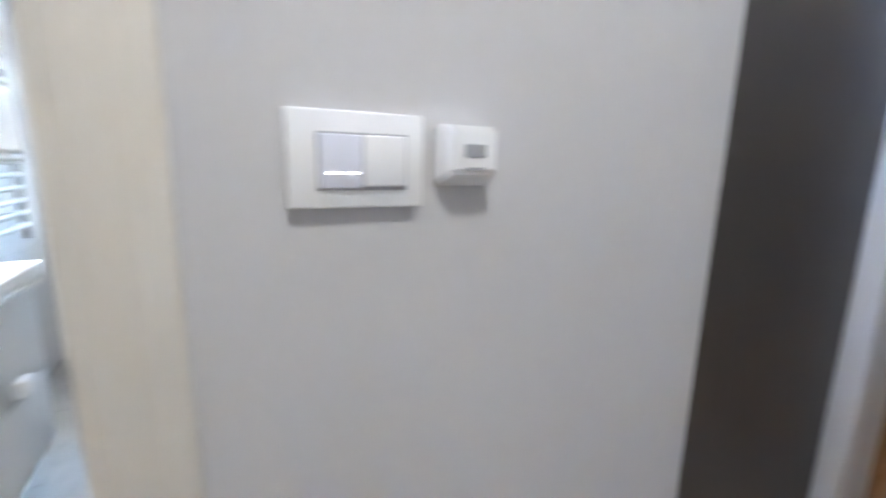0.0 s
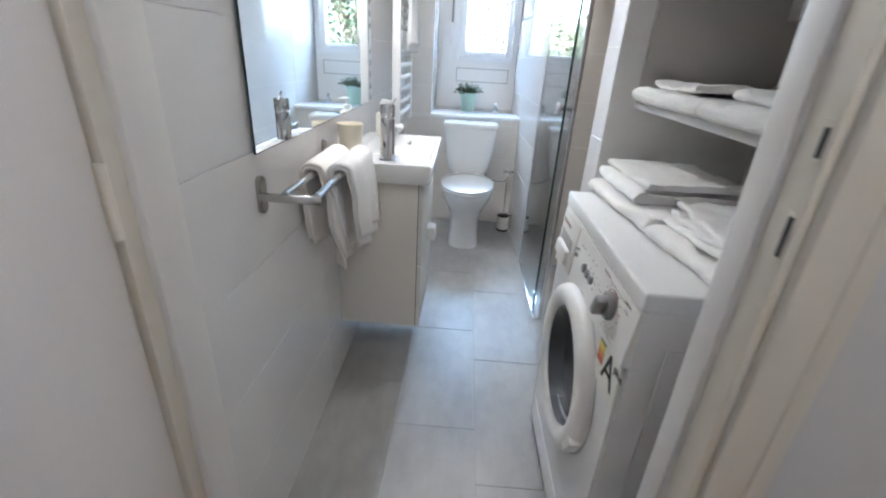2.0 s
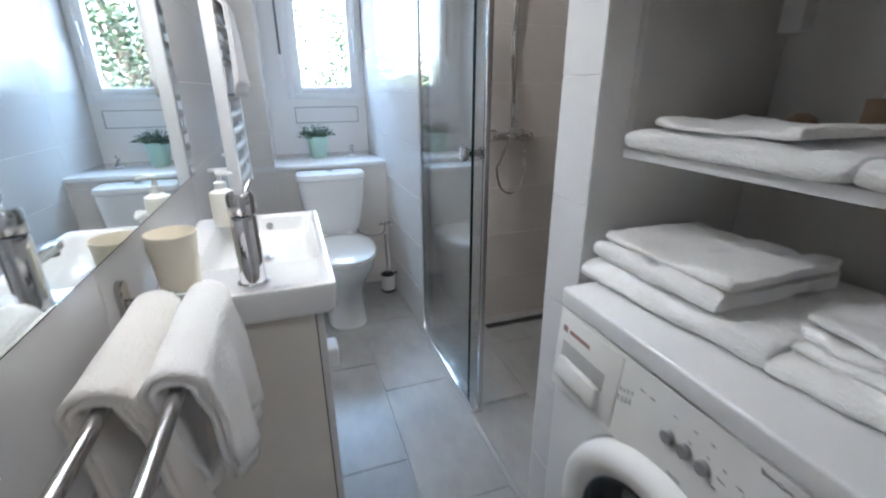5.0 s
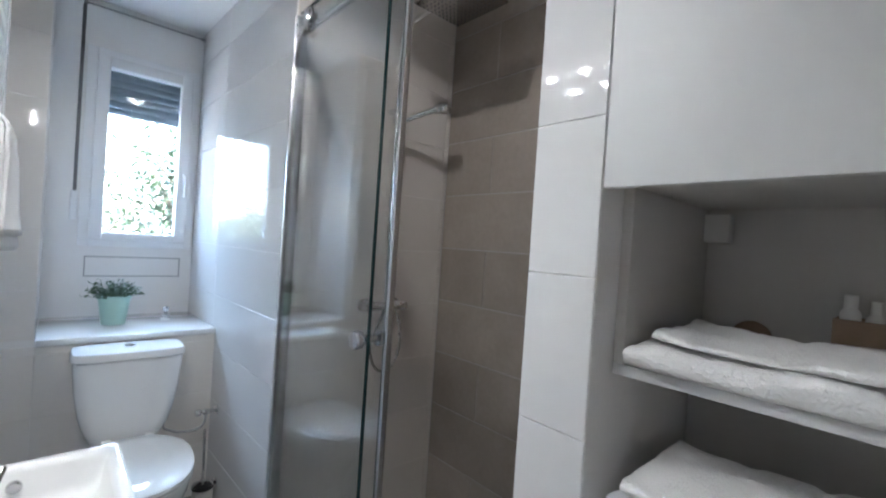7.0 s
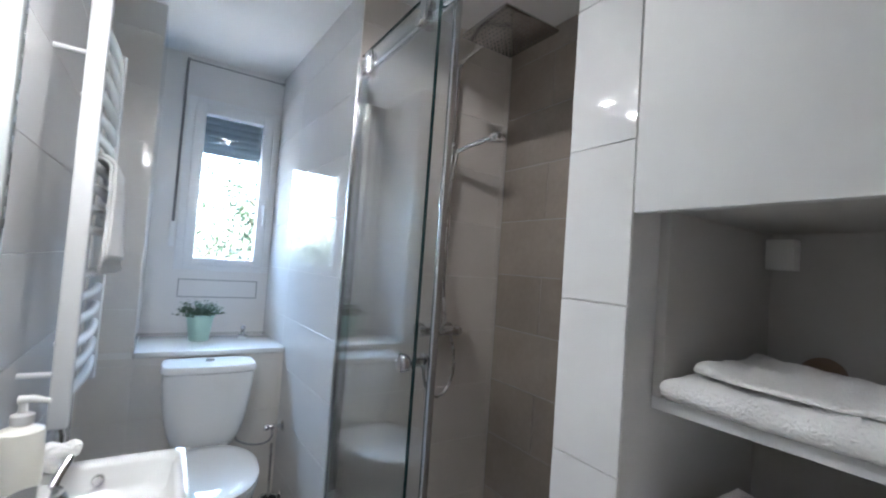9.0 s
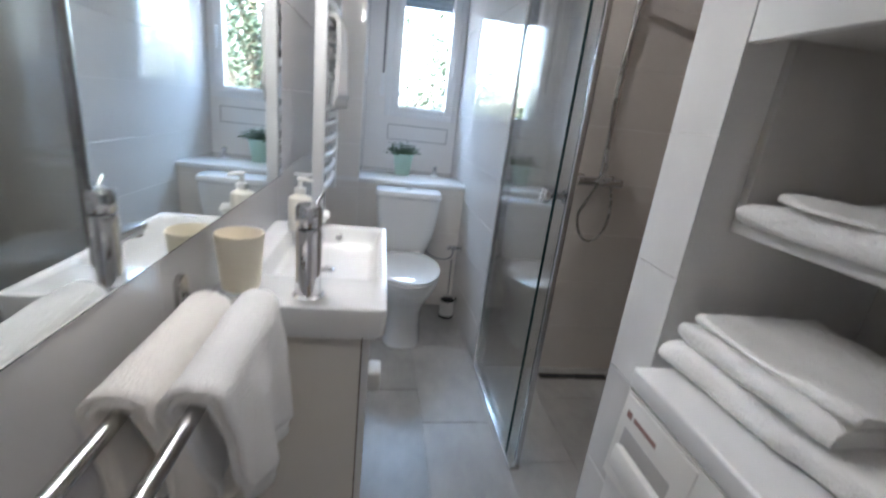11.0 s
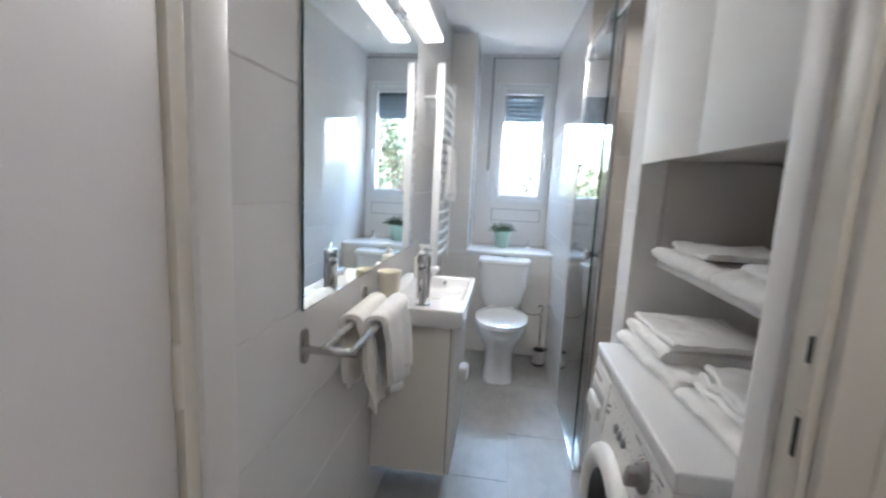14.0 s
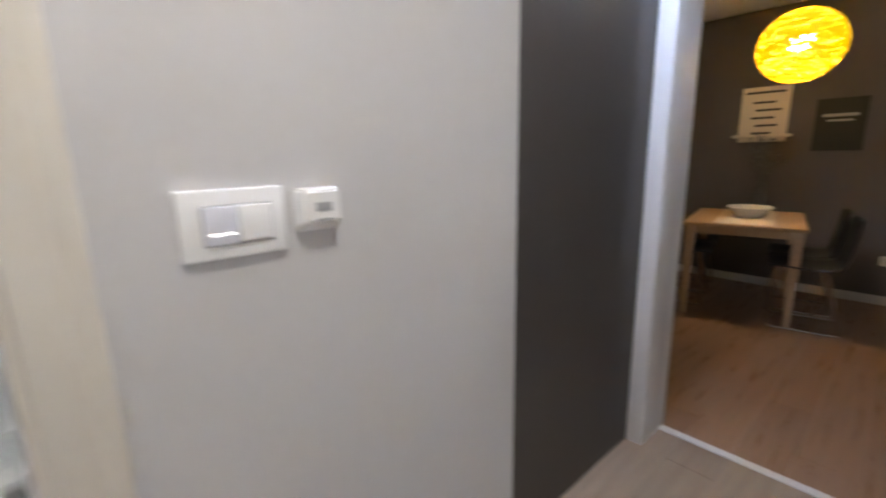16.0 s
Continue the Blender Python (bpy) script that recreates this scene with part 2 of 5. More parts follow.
def boxed(x0, x1, y0, y1, z0, z1, bevel=0.0, seg=2):
    return box(bmesh.new(), x0, x1, y0, y1, z0, z1, bevel, seg)


def tube(bm, pts, r, n=12, caps=True):
    """A round tube along points; r is one radius or one for each point."""
    pts = [Vector(p) for p in pts]
    rs = r if isinstance(r, (list, tuple)) else [r] * len(pts)
    rings, up = [], None
    for i, p in enumerate(pts):
        d = (pts[min(i + 1, len(pts) - 1)] - pts[max(i - 1, 0)]).normalized()
        if up is None:
            up = d.orthogonal().normalized()
        up = (up - d * up.dot(d)).normalized()
        side = d.cross(up)
        rings.append([bm.verts.new(p + rs[i] * (math.cos(2 * math.pi * k / n) * up + math.sin(2 * math.pi * k / n) * side)) for k in range(n)])
    for a, b in zip(rings, rings[1:]):
        for k in range(n):
            bm.faces.new((a[k], a[(k + 1) % n], b[(k + 1) % n], b[k]))
    if caps:
        bm.faces.new(rings[0][::-1]), bm.faces.new(rings[-1])
    return bm


def tubed(pts, r, n=12, caps=True):
    return tube(bmesh.new(), pts, r, n, caps)


def lathe(profile, at, n=28, axis="Z", caps=True):
    """A turned body: profile of (radius, height) about an axis through at."""
    bm = bmesh.new()
    at, rings = Vector(at), []
    for r, h in profile:
        ring = []
        for k in range(n):
            c, s = r * math.cos(2 * math.pi * k / n), r * math.sin(2 * math.pi * k / n)
            ring.append(bm.verts.new(at + Vector({"Z": (c, s, h), "X": (h, c, s), "Y": (s, h, c)}[axis])))
        rings.append(ring)
    for a, b in zip(rings, rings[1:]):
        for k in range(n):
            bm.faces.new((a[k], a[(k + 1) % n], b[(k + 1) % n], b[k]))
    for ring, flip in ((rings[0], True), (rings[-1], False)) if caps else ():
        if (ring[0].co - ring[n // 2].co).length > 1e-5:
            bm.faces.new(ring[::-1] if flip else ring)
    bmesh.ops.remove_doubles(bm, verts=bm.verts, dist=1e-6)
    return bm


def loft(sections, n=32, caps=True):
    """A body through level super-ellipse outlines: (cx, cy, z, half width, half depth, power, front stretch)."""
    bm = bmesh.new()
    rings = []
    for cx, cy, z, a, b, p, fr in sections:
        ring = []
        for k in range(n):
            t = 2 * math.pi * k / n
            c, s = math.cos(t), math.sin(t)
            x = a * math.copysign(abs(c) ** (2 / p), c)
            y = b * math.copysign(abs(s) ** (2 / p), s)
            ring.append(bm.verts.new((cx + x, cy + (y * fr if y < 0 else y), z)))
        rings.append(ring)
    for a, b in zip(rings, rings[1:]):
        for k in range(n):
            bm.faces.new((a[k], a[(k + 1) % n], b[(k + 1) % n], b[k]))
    if caps:
        bm.faces.new(rings[0][::-1]), bm.faces.new(rings[-1])
    return bm


ORIGIN = {}


def thing(name, at, label, category, group="", kind=""):
    """The Empty at a thing's base."""
    ob = new(name)
    ob.location, ob.empty_display_size = at, 0.05
    ORIGIN[ob.name] = Vector(at)
    return tagged(ob, label, category, group, kind)


def link(name, bm, material, at, smooth):
    bmesh.ops.recalc_face_normals(bm, faces=bm.faces)
    bm.transform(Matrix.Translation(-Vector(at)))
    me = bpy.data.meshes.new(name)
    bm.to_mesh(me)
    bm.free()
    me.materials.append(M[material])
    if smooth:
        me.shade_smooth()
        me.set_sharp_from_angle(angle=radians(smooth))
    ob = new(name, me)
    ORIGIN[ob.name] = Vector(at)
    return ob


def part(name, bm, material, parent, label="", smooth=40):
    """One mesh under a thing or a part; bm is in world coordinates."""
    ob = link(name, bm, material, ORIGIN[parent.name], smooth)
    ob.parent = parent
    return tagged(ob, label)


def solid(name, bm, material, label, category, group="", kind="", at=(0, 0, 0), smooth=40):
    """A thing made of one mesh."""
    ob = link(name, bm, material, at, smooth)
    ob.location = at
    return tagged(ob, label, category, group, kind)


def setting(name, bm, material, label, category):
    return solid(name, bm, material, label, category, kind="structure", smooth=30)


TILE_MESH = {}


def tiled(parent, material, u, v, o, du, dv, u0, u1, v0, v1, uo=0.0, vo=0.0, shift=0.0, gap=0.0016, depth=0.0025, name="tile", holes=()):
    """Tiles laid on a plane through o along u and v, with joints at uo + k*du and vo + k*dv; each row moves on by shift."""
    u, v, o = Vector(u), Vector(v), Vector(o)
    w = u.cross(v)
    basis = Matrix((u, v, w)).transposed().to_4x4()
    k = math.floor((v0 - vo) / dv)
    while vo + k * dv < v1 - 1e-4:
        a0, a1 = max(v0, vo + k * dv), min(v1, vo + (k + 1) * dv)
        off = uo + (shift * k) % du
        j = math.floor((u0 - off) / du)
        while off + j * du < u1 - 1e-4:
            b0, b1 = max(u0, off + j * du), min(u1, off + (j + 1) * du)
            j += 1
            if b1 - b0 < 0.012 or a1 - a0 < 0.012:
                continue
            if any(h0 < (b0 + b1) / 2 < h1 and g0 < (a0 + a1) / 2 < g1 for h0, h1, g0, g1 in holes):
                continue
            key = (material, round(b1 - b0, 3), round(a1 - a0, 3))
            if key not in TILE_MESH:
                hx, hy, c = (b1 - b0) / 2 - gap / 2, (a1 - a0) / 2 - gap / 2, 0.0008
                lo = [(-hx, -hy, 0), (hx, -hy, 0), (hx, hy, 0), (-hx, hy, 0)]
                mid = [(x, y, depth - c) for x, y, _ in lo]
                hi = [(x - math.copysign(c, x), y - math.copysign(c, y), depth) for x, y, _ in lo]
                f = [(8, 9, 10, 11)]
                for s in (0, 4):
                    f += [(s + i, s + (i + 1) % 4, s + 4 + (i + 1) % 4, s + 4 + i) for i in range(4)]
                me = bpy.data.meshes.new(name)
                me.from_pydata(lo + mid + hi, [], f)
                me.materials.append(M[material])
                TILE_MESH[key] = me
            ob = new(name, TILE_MESH[key])
            ob.parent = parent
            m = basis.copy()
            m.translation = o + u * (b0 + b1) / 2 + v * (a0 + a1) / 2
            ob.matrix_basis = m
        k += 1


# ---- the shell: bathroom, hall, dining room ----
CEIL = 2.37
XL, YD, YB = -0.755, -0.112, 2.62        # tiled wall, bathroom side of the door wall, boxed wall behind the toilet
T = 0.0025                              # tile thickness

floor_bath = setting("floor_bathroom", boxed(-0.90, 1.05, -0.125, 3.30, -0.12, -T), "grout_floor", "grey cement-look porcelain floor tiles with thin joints", "floor")
setting("floor_hall", boxed(-1.9, 2.10, -1.75, -0.125, -0.12, -0.012), "laminate_hall", "subfloor under the hall planks", "floor")
setting("floor_dining_room", boxed(2.10, 5.3, -2.6, 2.3, -0.12, -0.012), "laminate", "subfloor under the dining room planks", "floor")
wall_left = setting("wall_west", boxed(-0.90, XL - T, YD + 0.001, 3.30, -0.01, 2.5), "grout", "wall of large glossy off-white tiles with pale joints", "wall")
setting("ceiling_bathroom", boxed(-0.90, 1.05, YD, 3.30, CEIL, 2.5), "plaster", "plain matt white ceiling", "ceiling")
setting("ceiling_hall", boxed(-1.9, 2.10, -1.75, YD - 0.15, 2.42, 2.5), "plaster", "plain matt white ceiling", "ceiling")
setting("ceiling_dining_room", boxed(2.15, 5.3, -2.6, 2.3, 2.52, 2.6), "plaster", "plain matt white ceiling", "ceiling")

# door wall between hall and bathroom
JL, JR = -0.715, 0.030                  # opening between the jambs
bm = bmesh.new()
box(bm, JR + 0.03, 0.914, -0.195, YD, -0.01, 2.42)
box(bm, JL - 0.03, JR + 0.03, -0.195, YD, 2.06, 2.42)
setting("wall_door", bm, "hall_paint", "smooth pale grey painted hall wall beside the bathroom door", "wall")
setting("wall_door_corner", boxed(-1.9, JL - 0.03, -0.195, YD, -0.01, 2.42), "hall_paint", "smooth pale grey painted hall wall", "wall")
setting("wall_dark", boxed(0.914, 2.0, -0.06, 0.06, -0.01, 2.42), "dark_wall", "dark brown satin wall panel in the hall", "wall")
setting("wall_hall_south", boxed(-1.9, 2.10, -1.75, -1.62, -0.01, 2.42), "hall_paint", "plain pale grey hall wall", "wall")
setting("wall_hall_west", boxed(-1.9, -1.78, -1.62, -0.195, -0.01, 2.42), "hall_paint", "plain pale grey hall wall", "wall")
bm = bmesh.new()
box(bm, 2.10, 2.15, -0.11, 2.3, -0.01, 2.6)
box(bm, 2.10, 2.15, -2.6, -1.05, -0.01, 2.6)
box(bm, 2.10, 2.15, -1.05, -0.11, 2.10, 2.6)
setting("wall_dining_door", bm, "hall_paint", "painted wall with a wide opening to the dining room", "wall")
setting("wall_dining_east", boxed(5.12, 5.3, -2.6, 2.3, -0.01, 2.6), "grey_wall", "matt dark grey painted dining room wall", "wall")
setting("wall_dining_north", boxed(2.15, 5.12, 2.2, 2.3, -0.01, 2.6), "grey_wall", "matt dark grey painted dining room wall", "wall")
setting("wall_dining_south", boxed(2.15, 5.12, -2.6, -2.5, -0.01, 2.6), "grey_wall", "matt dark grey painted dining room wall", "wall")
setting("baseboard_dining", boxed(5.105, 5.12, -2.5, 2.2, -0.012, 0.075, 0.003), "white_paint", "low white painted baseboard", "baseboard")
setting("threshold", boxed(2.085, 2.125, -1.05, -0.11, -0.012, 0.006, 0.002), "white_paint", "pale painted threshold strip between two floors", "threshold")
bm = bmesh.new()
box(bm, 1.905, 2.098, -0.135, -0.062, -0.01, 2.16, 0.004)
box(bm, 2.098, 2.155, -0.135, -0.111, -0.01, 2.10, 0.002)
setting("trim_dining_door", bm, "white_paint", "white painted casing of the dining room opening", "trim")
bm = boxed(2.00, 2.10, -1.05, -0.135, 2.10, 2.18, 0.004)
setting("trim_dining_door_head", bm, "white_paint", "white painted head casing of the dining room opening", "trim")

# right-hand side of the bathroom: washer niche, column, shower, boxed wall
NB = 0.505                               # back of the niche
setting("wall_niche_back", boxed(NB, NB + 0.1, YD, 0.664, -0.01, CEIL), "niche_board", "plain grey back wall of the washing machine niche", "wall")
column = setting("wall_column", boxed(0.08 + T, 0.95, 0.664, 0.79 - T, -0.01, CEIL), "grout", "narrow partition end faced with glossy white tiles", "wall")
SY, SX = 1.91, 0.875                    # far and back walls of the shower
wall_sb = setting("wall_shower_back", boxed(SX + T, 1.05, 0.79 - T, SY + 0.1, -0.01, CEIL), "grout_floor", "shower wall of grey-brown stone-look tiles in offset rows", "wall")
wall_sf = setting("wall_shower_far", boxed(0.10 + T, SX, SY + T, SY + 0.12, -0.01, CEIL), "grout", "pale beige tiled shower wall", "wall")
LEAN = -0.0330                           # the wall beside the toilet closes in towards the window
bm = boxed(0.095 + T, 0.30, SY + 0.12, 3.30, -0.01, CEIL)
for v in bm.verts:
    v.co.x += LEAN * (v.co.y - SY)
wall_r = setting("wall_east", bm, "grout", "glossy off-white tiled wall beside the toilet", "wall")
wall_box = setting("wall_box", boxed(XL - T, 0.09 + T, YB + T, 3.14, -0.01, 0.775), "grout", "low boxed wall behind the toilet, beige tiles", "wall")
wall_pil = setting("wall_pilaster", boxed(XL - T, -0.567 - T, YB + T, 3.14, 0.775, CEIL), "grout", "beige glossy tiled pier beside the window recess", "wall")
setting("window_sill", boxed(-0.567, 0.094, YB - 0.012, 3.12, 0.775, 0.802, 0.004), "ceramic", "glossy white tiled sill over the boxed wall", "sill")

# window wall with its opening
WX0, WX1, WZ0, WZ1 = -0.445, 0.050, 1.155, 2.14
bm = bmesh.new()
box(bm, -0.60, WX0, 3.12, 3.34, 0.775, CEIL)
box(bm, WX1, 0.12, 3.12, 3.34, 0.775, CEIL)
box(bm, WX0, WX1, 3.12, 3.34, 0.775, WZ0)
box(bm, WX0, WX1, 3.12, 3.34, WZ1, CEIL)
wall_w = setting("wall_window", bm, "plaster", "plain white wall round the small window", "wall")
bm = bmesh.new()
for a in ((-0.415, 0.0, 1.098, 1.104), (-0.415, 0.0, 1.000, 1.006), (-0.415, -0.409, 1.006, 1.098), (-0.006, 0.0, 1.006, 1.098)):
    box(bm, a[0], a[1], 3.116, 3.12, a[2], a[3])
part("panel_frame", bm, "print_grey", wall_w, "thin grey outline of a service panel")

window = thing("window_1", (-0.19, 3.14, WZ0), "small white plastic window with a half-lowered roller shutter", "window", kind="structure")
GX0, GX1, GZ0, GZ1 = -0.352, -0.040, 1.228, 2.052
bm = bmesh.new()
for a in ((WX0, -0.405, WZ0, WZ1), (0.014, WX1, WZ0, WZ1), (-0.405, 0.014, WZ0, WZ0 + 0.035), (-0.405, 0.014, WZ1 - 0.035, WZ1)):
    box(bm, a[0], a[1], 3.112, 3.17, a[2], a[3], 0.003)
part("window_frame", bm, "pvc", window)
bm = bmesh.new()
for a in ((-0.405, GX0, WZ0 + 0.035, WZ1 - 0.035), (GX1, 0.014, WZ0 + 0.035, WZ1 - 0.035), (GX0, GX1, WZ0 + 0.035, GZ0), (GX0, GX1, GZ1, WZ1 - 0.035)):
    box(bm, a[0], a[1], 3.098, 3.16, a[2], a[3], 0.005)
sash = part("sash", bm, "pvc", window)
pane = part("pane", boxed(GX0 - 0.01, GX1 + 0.01, 3.140, 3.146, GZ0 - 0.01, GZ1 + 0.01), "window_glass", window, smooth=0)
pane.visible_shadow = False
part("handle_plate", boxed(-0.018, 0.004, 3.088, 3.100, 1.50, 1.57, 0.004), "pvc", sash)
part("handle_lever", boxed(-0.014, 0.000, 3.060, 3.076, 1.44, 1.56, 0.005), "pvc", sash)
shut = thing("roller_shutter", (-0.19, 3.22, 1.84), "dark blue-grey roller shutter, lowered a quarter, with small light slots", "shutter")
for k in range(8):
    z0 = 1.842 + 0.037 * k
    bm = bmesh.new()
    box(bm, WX0 + 0.02, WX1 - 0.02, 3.205, 3.218, z0, z0 + 0.0357, 0.004)
    for j in range(22):
        x0 = WX0 + 0.022 + 0.0207 * j
        box(bm, x0 + 0.009, x0 + 0.0207, 3.208, 3.215, z0 + 0.0350, z0 + 0.0374)
    part("slat", bm, "shutter", shut)
rod = thing("curtain_rod", (-0.20, 3.10, 2.333), "thin grey rod under the ceiling above the window", "rod")
part("rod", tubed([(-0.462, 3.10, 2.333), (0.054, 3.10, 2.333)], 0.004, 8), "plastic_grey", rod)
part("end_cap", tubed([(0.036, 3.10, 2.333), (0.056, 3.10, 2.333)], 0.009, 10), "plastic_grey", rod)
part("end_cap", tubed([(-0.470, 3.10, 2.333), (-0.455, 3.10, 2.333)], 0.009, 10), "plastic_grey", rod)
strap = thing("shutter_strap", (-0.462, 3.11, 1.30), "dark shutter strap running down beside the window into a white winder", "strap")
part("strap", boxed(-0.472, -0.458, 3.1145, 3.118, 1.40, 2.33, 0.001), "strap", strap)
part("winder", boxed(-0.48, -0.45, 3.095, 3.121, 1.28, 1.42, 0.006), "pvc", strap)

# door frame, casing, leaf
bm = bmesh.new()
box(bm, JR - 0.010, JR + 0.0295, -0.1545, -0.108, 0, 2.03, 0.003)
jr = setting("door_frame", bm, "white_paint", "white and cream painted door frame with a rebate", "door frame")
part("jamb", boxed(JR, JR + 0.029, -0.199, -0.1545, 0, 2.03, 0.002), "cream_paint", jr, "cream painted strike jamb")
part("casing", boxed(JR + 0.012, 0.118, -0.213, -0.1955, 0, 2.10, 0.006), "cream_paint", jr, "cream painted door casing")
part("casing_bead", boxed(0.092, 0.117, -0.2155, -0.2125, 0, 2.10, 0.0014), "cream_paint", jr, "raised outer bead of the casing")
part("casing", boxed(-0.850, -0.766, -0.213, -0.1955, 0, 2.10, 0.006), "cream_paint", jr, "cream painted door casing")
part("casing", boxed(JL - 0.012, JR + 0.012, -0.213, -0.1955, 2.03, 2.10, 0.006), "cream_paint", jr, "cream painted door casing")
bm = bmesh.new()
box(bm, JL - 0.029, JL, -0.184, -0.155, 0, 2.03, 0.002)
part("jamb", bm, "cream_paint", jr, "cream painted hinge jamb")
part("door_stop", boxed(JL - 0.0295, JL + 0.010, -0.1545, -0.080, 0, 2.03, 0.003), "white_paint", jr)
bm = bmesh.new()
box(bm, JL - 0.03, JR + 0.03, -0.199, -0.155, 2.03, 2.058, 0.002)
box(bm, JL - 0.03, JR + 0.03, -0.155, -0.100, 2.015, 2.058, 0.003)
part("head", bm, "white_paint", jr)
for z, h in ((1.135, 0.036), (1.035, 0.052)):
    bm = bmesh.new()
    box(bm, JR - 0.0012, JR + 0.004, -0.195, -0.181, z - h / 2 - 0.004, z + h / 2 + 0.004, 0.001)
    sp = part("strike_plate", bm, "cream_paint", jr, "painted-over strike plate")
    part("latch_hole", boxed(JR - 0.0018, JR + 0.002, -0.193, -0.185, z - h / 2 + 0.003, z + h / 2 - 0.003), "black", sp)
door = thing("door_1", (-0.745, -0.235, 0.01), "plain white painted door leaf, swung open into the hall", "door", kind="structure")
part("leaf", boxed(-0.760, -0.722, -0.925, -0.190, 0.01, 2.02, 0.003), "door_paint", door)
for z in (0.25, 1.02, 1.80):
    part("hinge", tubed([(-0.720, -0.187, z - 0.045), (-0.720, -0.187, z + 0.045)], 0.007, 10), "cream_paint", door)
part("door_handle", tubed([(-0.722, -0.87, 1.05), (-0.675, -0.87, 1.05), (-0.668, -0.86, 1.05), (-0.668, -0.76, 1.05)], 0.009, 10), "steel", door, "brushed steel lever handle")

# ---- washing machine niche ----
cab = thing("wall_cabinet", (0.30, 0.28, 1.374), "tall white wall cabinet with two flush doors above the niche", "cabinet")
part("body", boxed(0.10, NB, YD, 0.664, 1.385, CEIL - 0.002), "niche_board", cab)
part("door", boxed(0.080, 0.098, 0.296, 0.662, 1.374, CEIL - 0.01, 0.0015), "lacquer", cab)
part("door", boxed(0.080, 0.098, -0.095, 0.292, 1.374, CEIL - 0.01, 0.0015), "lacquer", cab)
shelf = thing("niche_shelf", (0.33, 0.3, 1.085), "pale board shelf with a side panel set into the niche", "shelf")
part("board", boxed(0.150, NB - 0.001, -0.110, 0.663, 1.085, 1.103, 0.001), "lacquer", shelf)
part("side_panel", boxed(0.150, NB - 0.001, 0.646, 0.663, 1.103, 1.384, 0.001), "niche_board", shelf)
part("bracket", boxed(0.472, NB - 0.001, 0.600, 0.645, 1.315, 1.372, 0.002), "plastic_white", shelf, "small white fixing block")
jar = thing("wooden_box", (0.46, 0.36, 1.103), "low brown wooden box on the shelf, holding white bottles", "box")
bm = bmesh.new()
for a in ((0.420, 0.426, 0.290, 0.432), (0.492, 0.498, 0.290, 0.432), (0.426, 0.492, 0.290, 0.296), (0.426, 0.492, 0.426, 0.432)):
    box(bm, a[0], a[1], a[2], a[3], 1.103, 1.196, 0.001)
part("box_side", bm, "box_wood", jar)
part("box_floor", boxed(0.426, 0.492, 0.296, 0.426, 1.103, 1.109), "box_wood", jar)
for y, h in ((0.414, 0.125), (0.382, 0.118), (0.345, 0.112), (0.312, 0.120)):
    bt = thing("bottle", (0.458, y, 1.1095), "small white plastic bottle in the wooden box", "bottle", "bottles in the wooden box")
    part("body", lathe([(0.0, 0.0), (0.012, 0.0), (0.0135, 0.003), (0.0135, h - 0.030), (0.008, h - 0.020), (0.0, h - 0.020)], (0.458, y, 1.1095), 16), "plastic_white", bt)
    part("cap", lathe([(0.009, h - 0.0205), (0.009, h), (0.0, h + 0.001)], (0.458, y, 1.1095), 14), "plastic_white", bt)
ball = solid("wooden_ball", lathe([(0.033 * math.sin(math.pi * k / 12) + 1e-6, 0.033 - 0.033 * math.cos(math.pi * k / 12)) for k in range(13)], (0, 0, 0), 20),
             "box_wood", "small brown wooden ball behind the towels", "ornament")
ball.location = (0.458, 0.548, 1.103)

wm = thing("washing_machine", (0.23, 0.3, 0), "white front-loading washing machine with closed round door and energy label", "washing machine")
for y0, y1 in ((0.006, 0.016), (0.586, 0.596)):
    part("side_panel", boxed(0.004, 0.46, y0, y1, 0.012, 0.815, 0.003), "enamel", wm)
part("bottom_panel", boxed(0.006, 0.449, 0.017, 0.585, 0.012, 0.022), "enamel", wm)
part("back_panel", boxed(0.450, 0.459, 0.017, 0.585, 0.022, 0.812), "enamel", wm)
for x0, x1 in ((0.06, 0.16), (0.20, 0.36)):
    part("pressed_panel", boxed(x0, x1, 0.002, 0.0065, 0.09, 0.74, 0.002), "enamel", wm)
for x in (0.05, 0.41):
    for y in (0.05, 0.55):
        part("foot", lathe([(0.02, 0.0), (0.02, 0.012), (0.012, 0.016)], (x, y, 0.0), 14), "rubber", wm)
bm = boxed(-0.004, 0.465, 0.0, 0.602, 0.815, 0.853, 0.006, 3)
part("worktop", bm, "enamel", wm)
# front sheet with a round opening for the drum
bm = bmesh.new()
n, (cy, cz), (y0, y1, z0, z1) = 64, (0.298, 0.476), (0.008, 0.594, 0.020, 0.695)
inner, outer = [], []
for k in range(n):
    c, sn = math.cos(2 * math.pi * k / n), math.sin(2 * math.pi * k / n)
    reach = min(((y1 - cy) if c > 0 else (cy - y0)) / max(abs(c), 1e-6), ((z1 - cz) if sn > 0 else (cz - z0)) / max(abs(sn), 1e-6))
    for ring_list, r in ((inner, 0.150), (outer, reach)):
        ring_list.append([bm.verts.new((x, cy + r * c, cz + r * sn)) for x in (-0.004, 0.004)])
for k in range(n):
    j = (k + 1) % n
    bm.faces.new((inner[k][0], inner[j][0], outer[j][0], outer[k][0]))
    bm.faces.new((inner[k][1], outer[k][1], outer[j][1], inner[j][1]))
    bm.faces.new((outer[k][0], outer[j][0], outer[j][1], outer[k][1]))
    bm.faces.new((inner[k][0], inner[k][1], inner[j][1], inner[j][0]))
part("front_panel", bm, "enamel", wm, smooth=0)
part("kick_plate", boxed(-0.006, -0.0035, 0.02, 0.585, 0.024, 0.115, 0.001), "enamel", wm)
bm = bmesh.new()
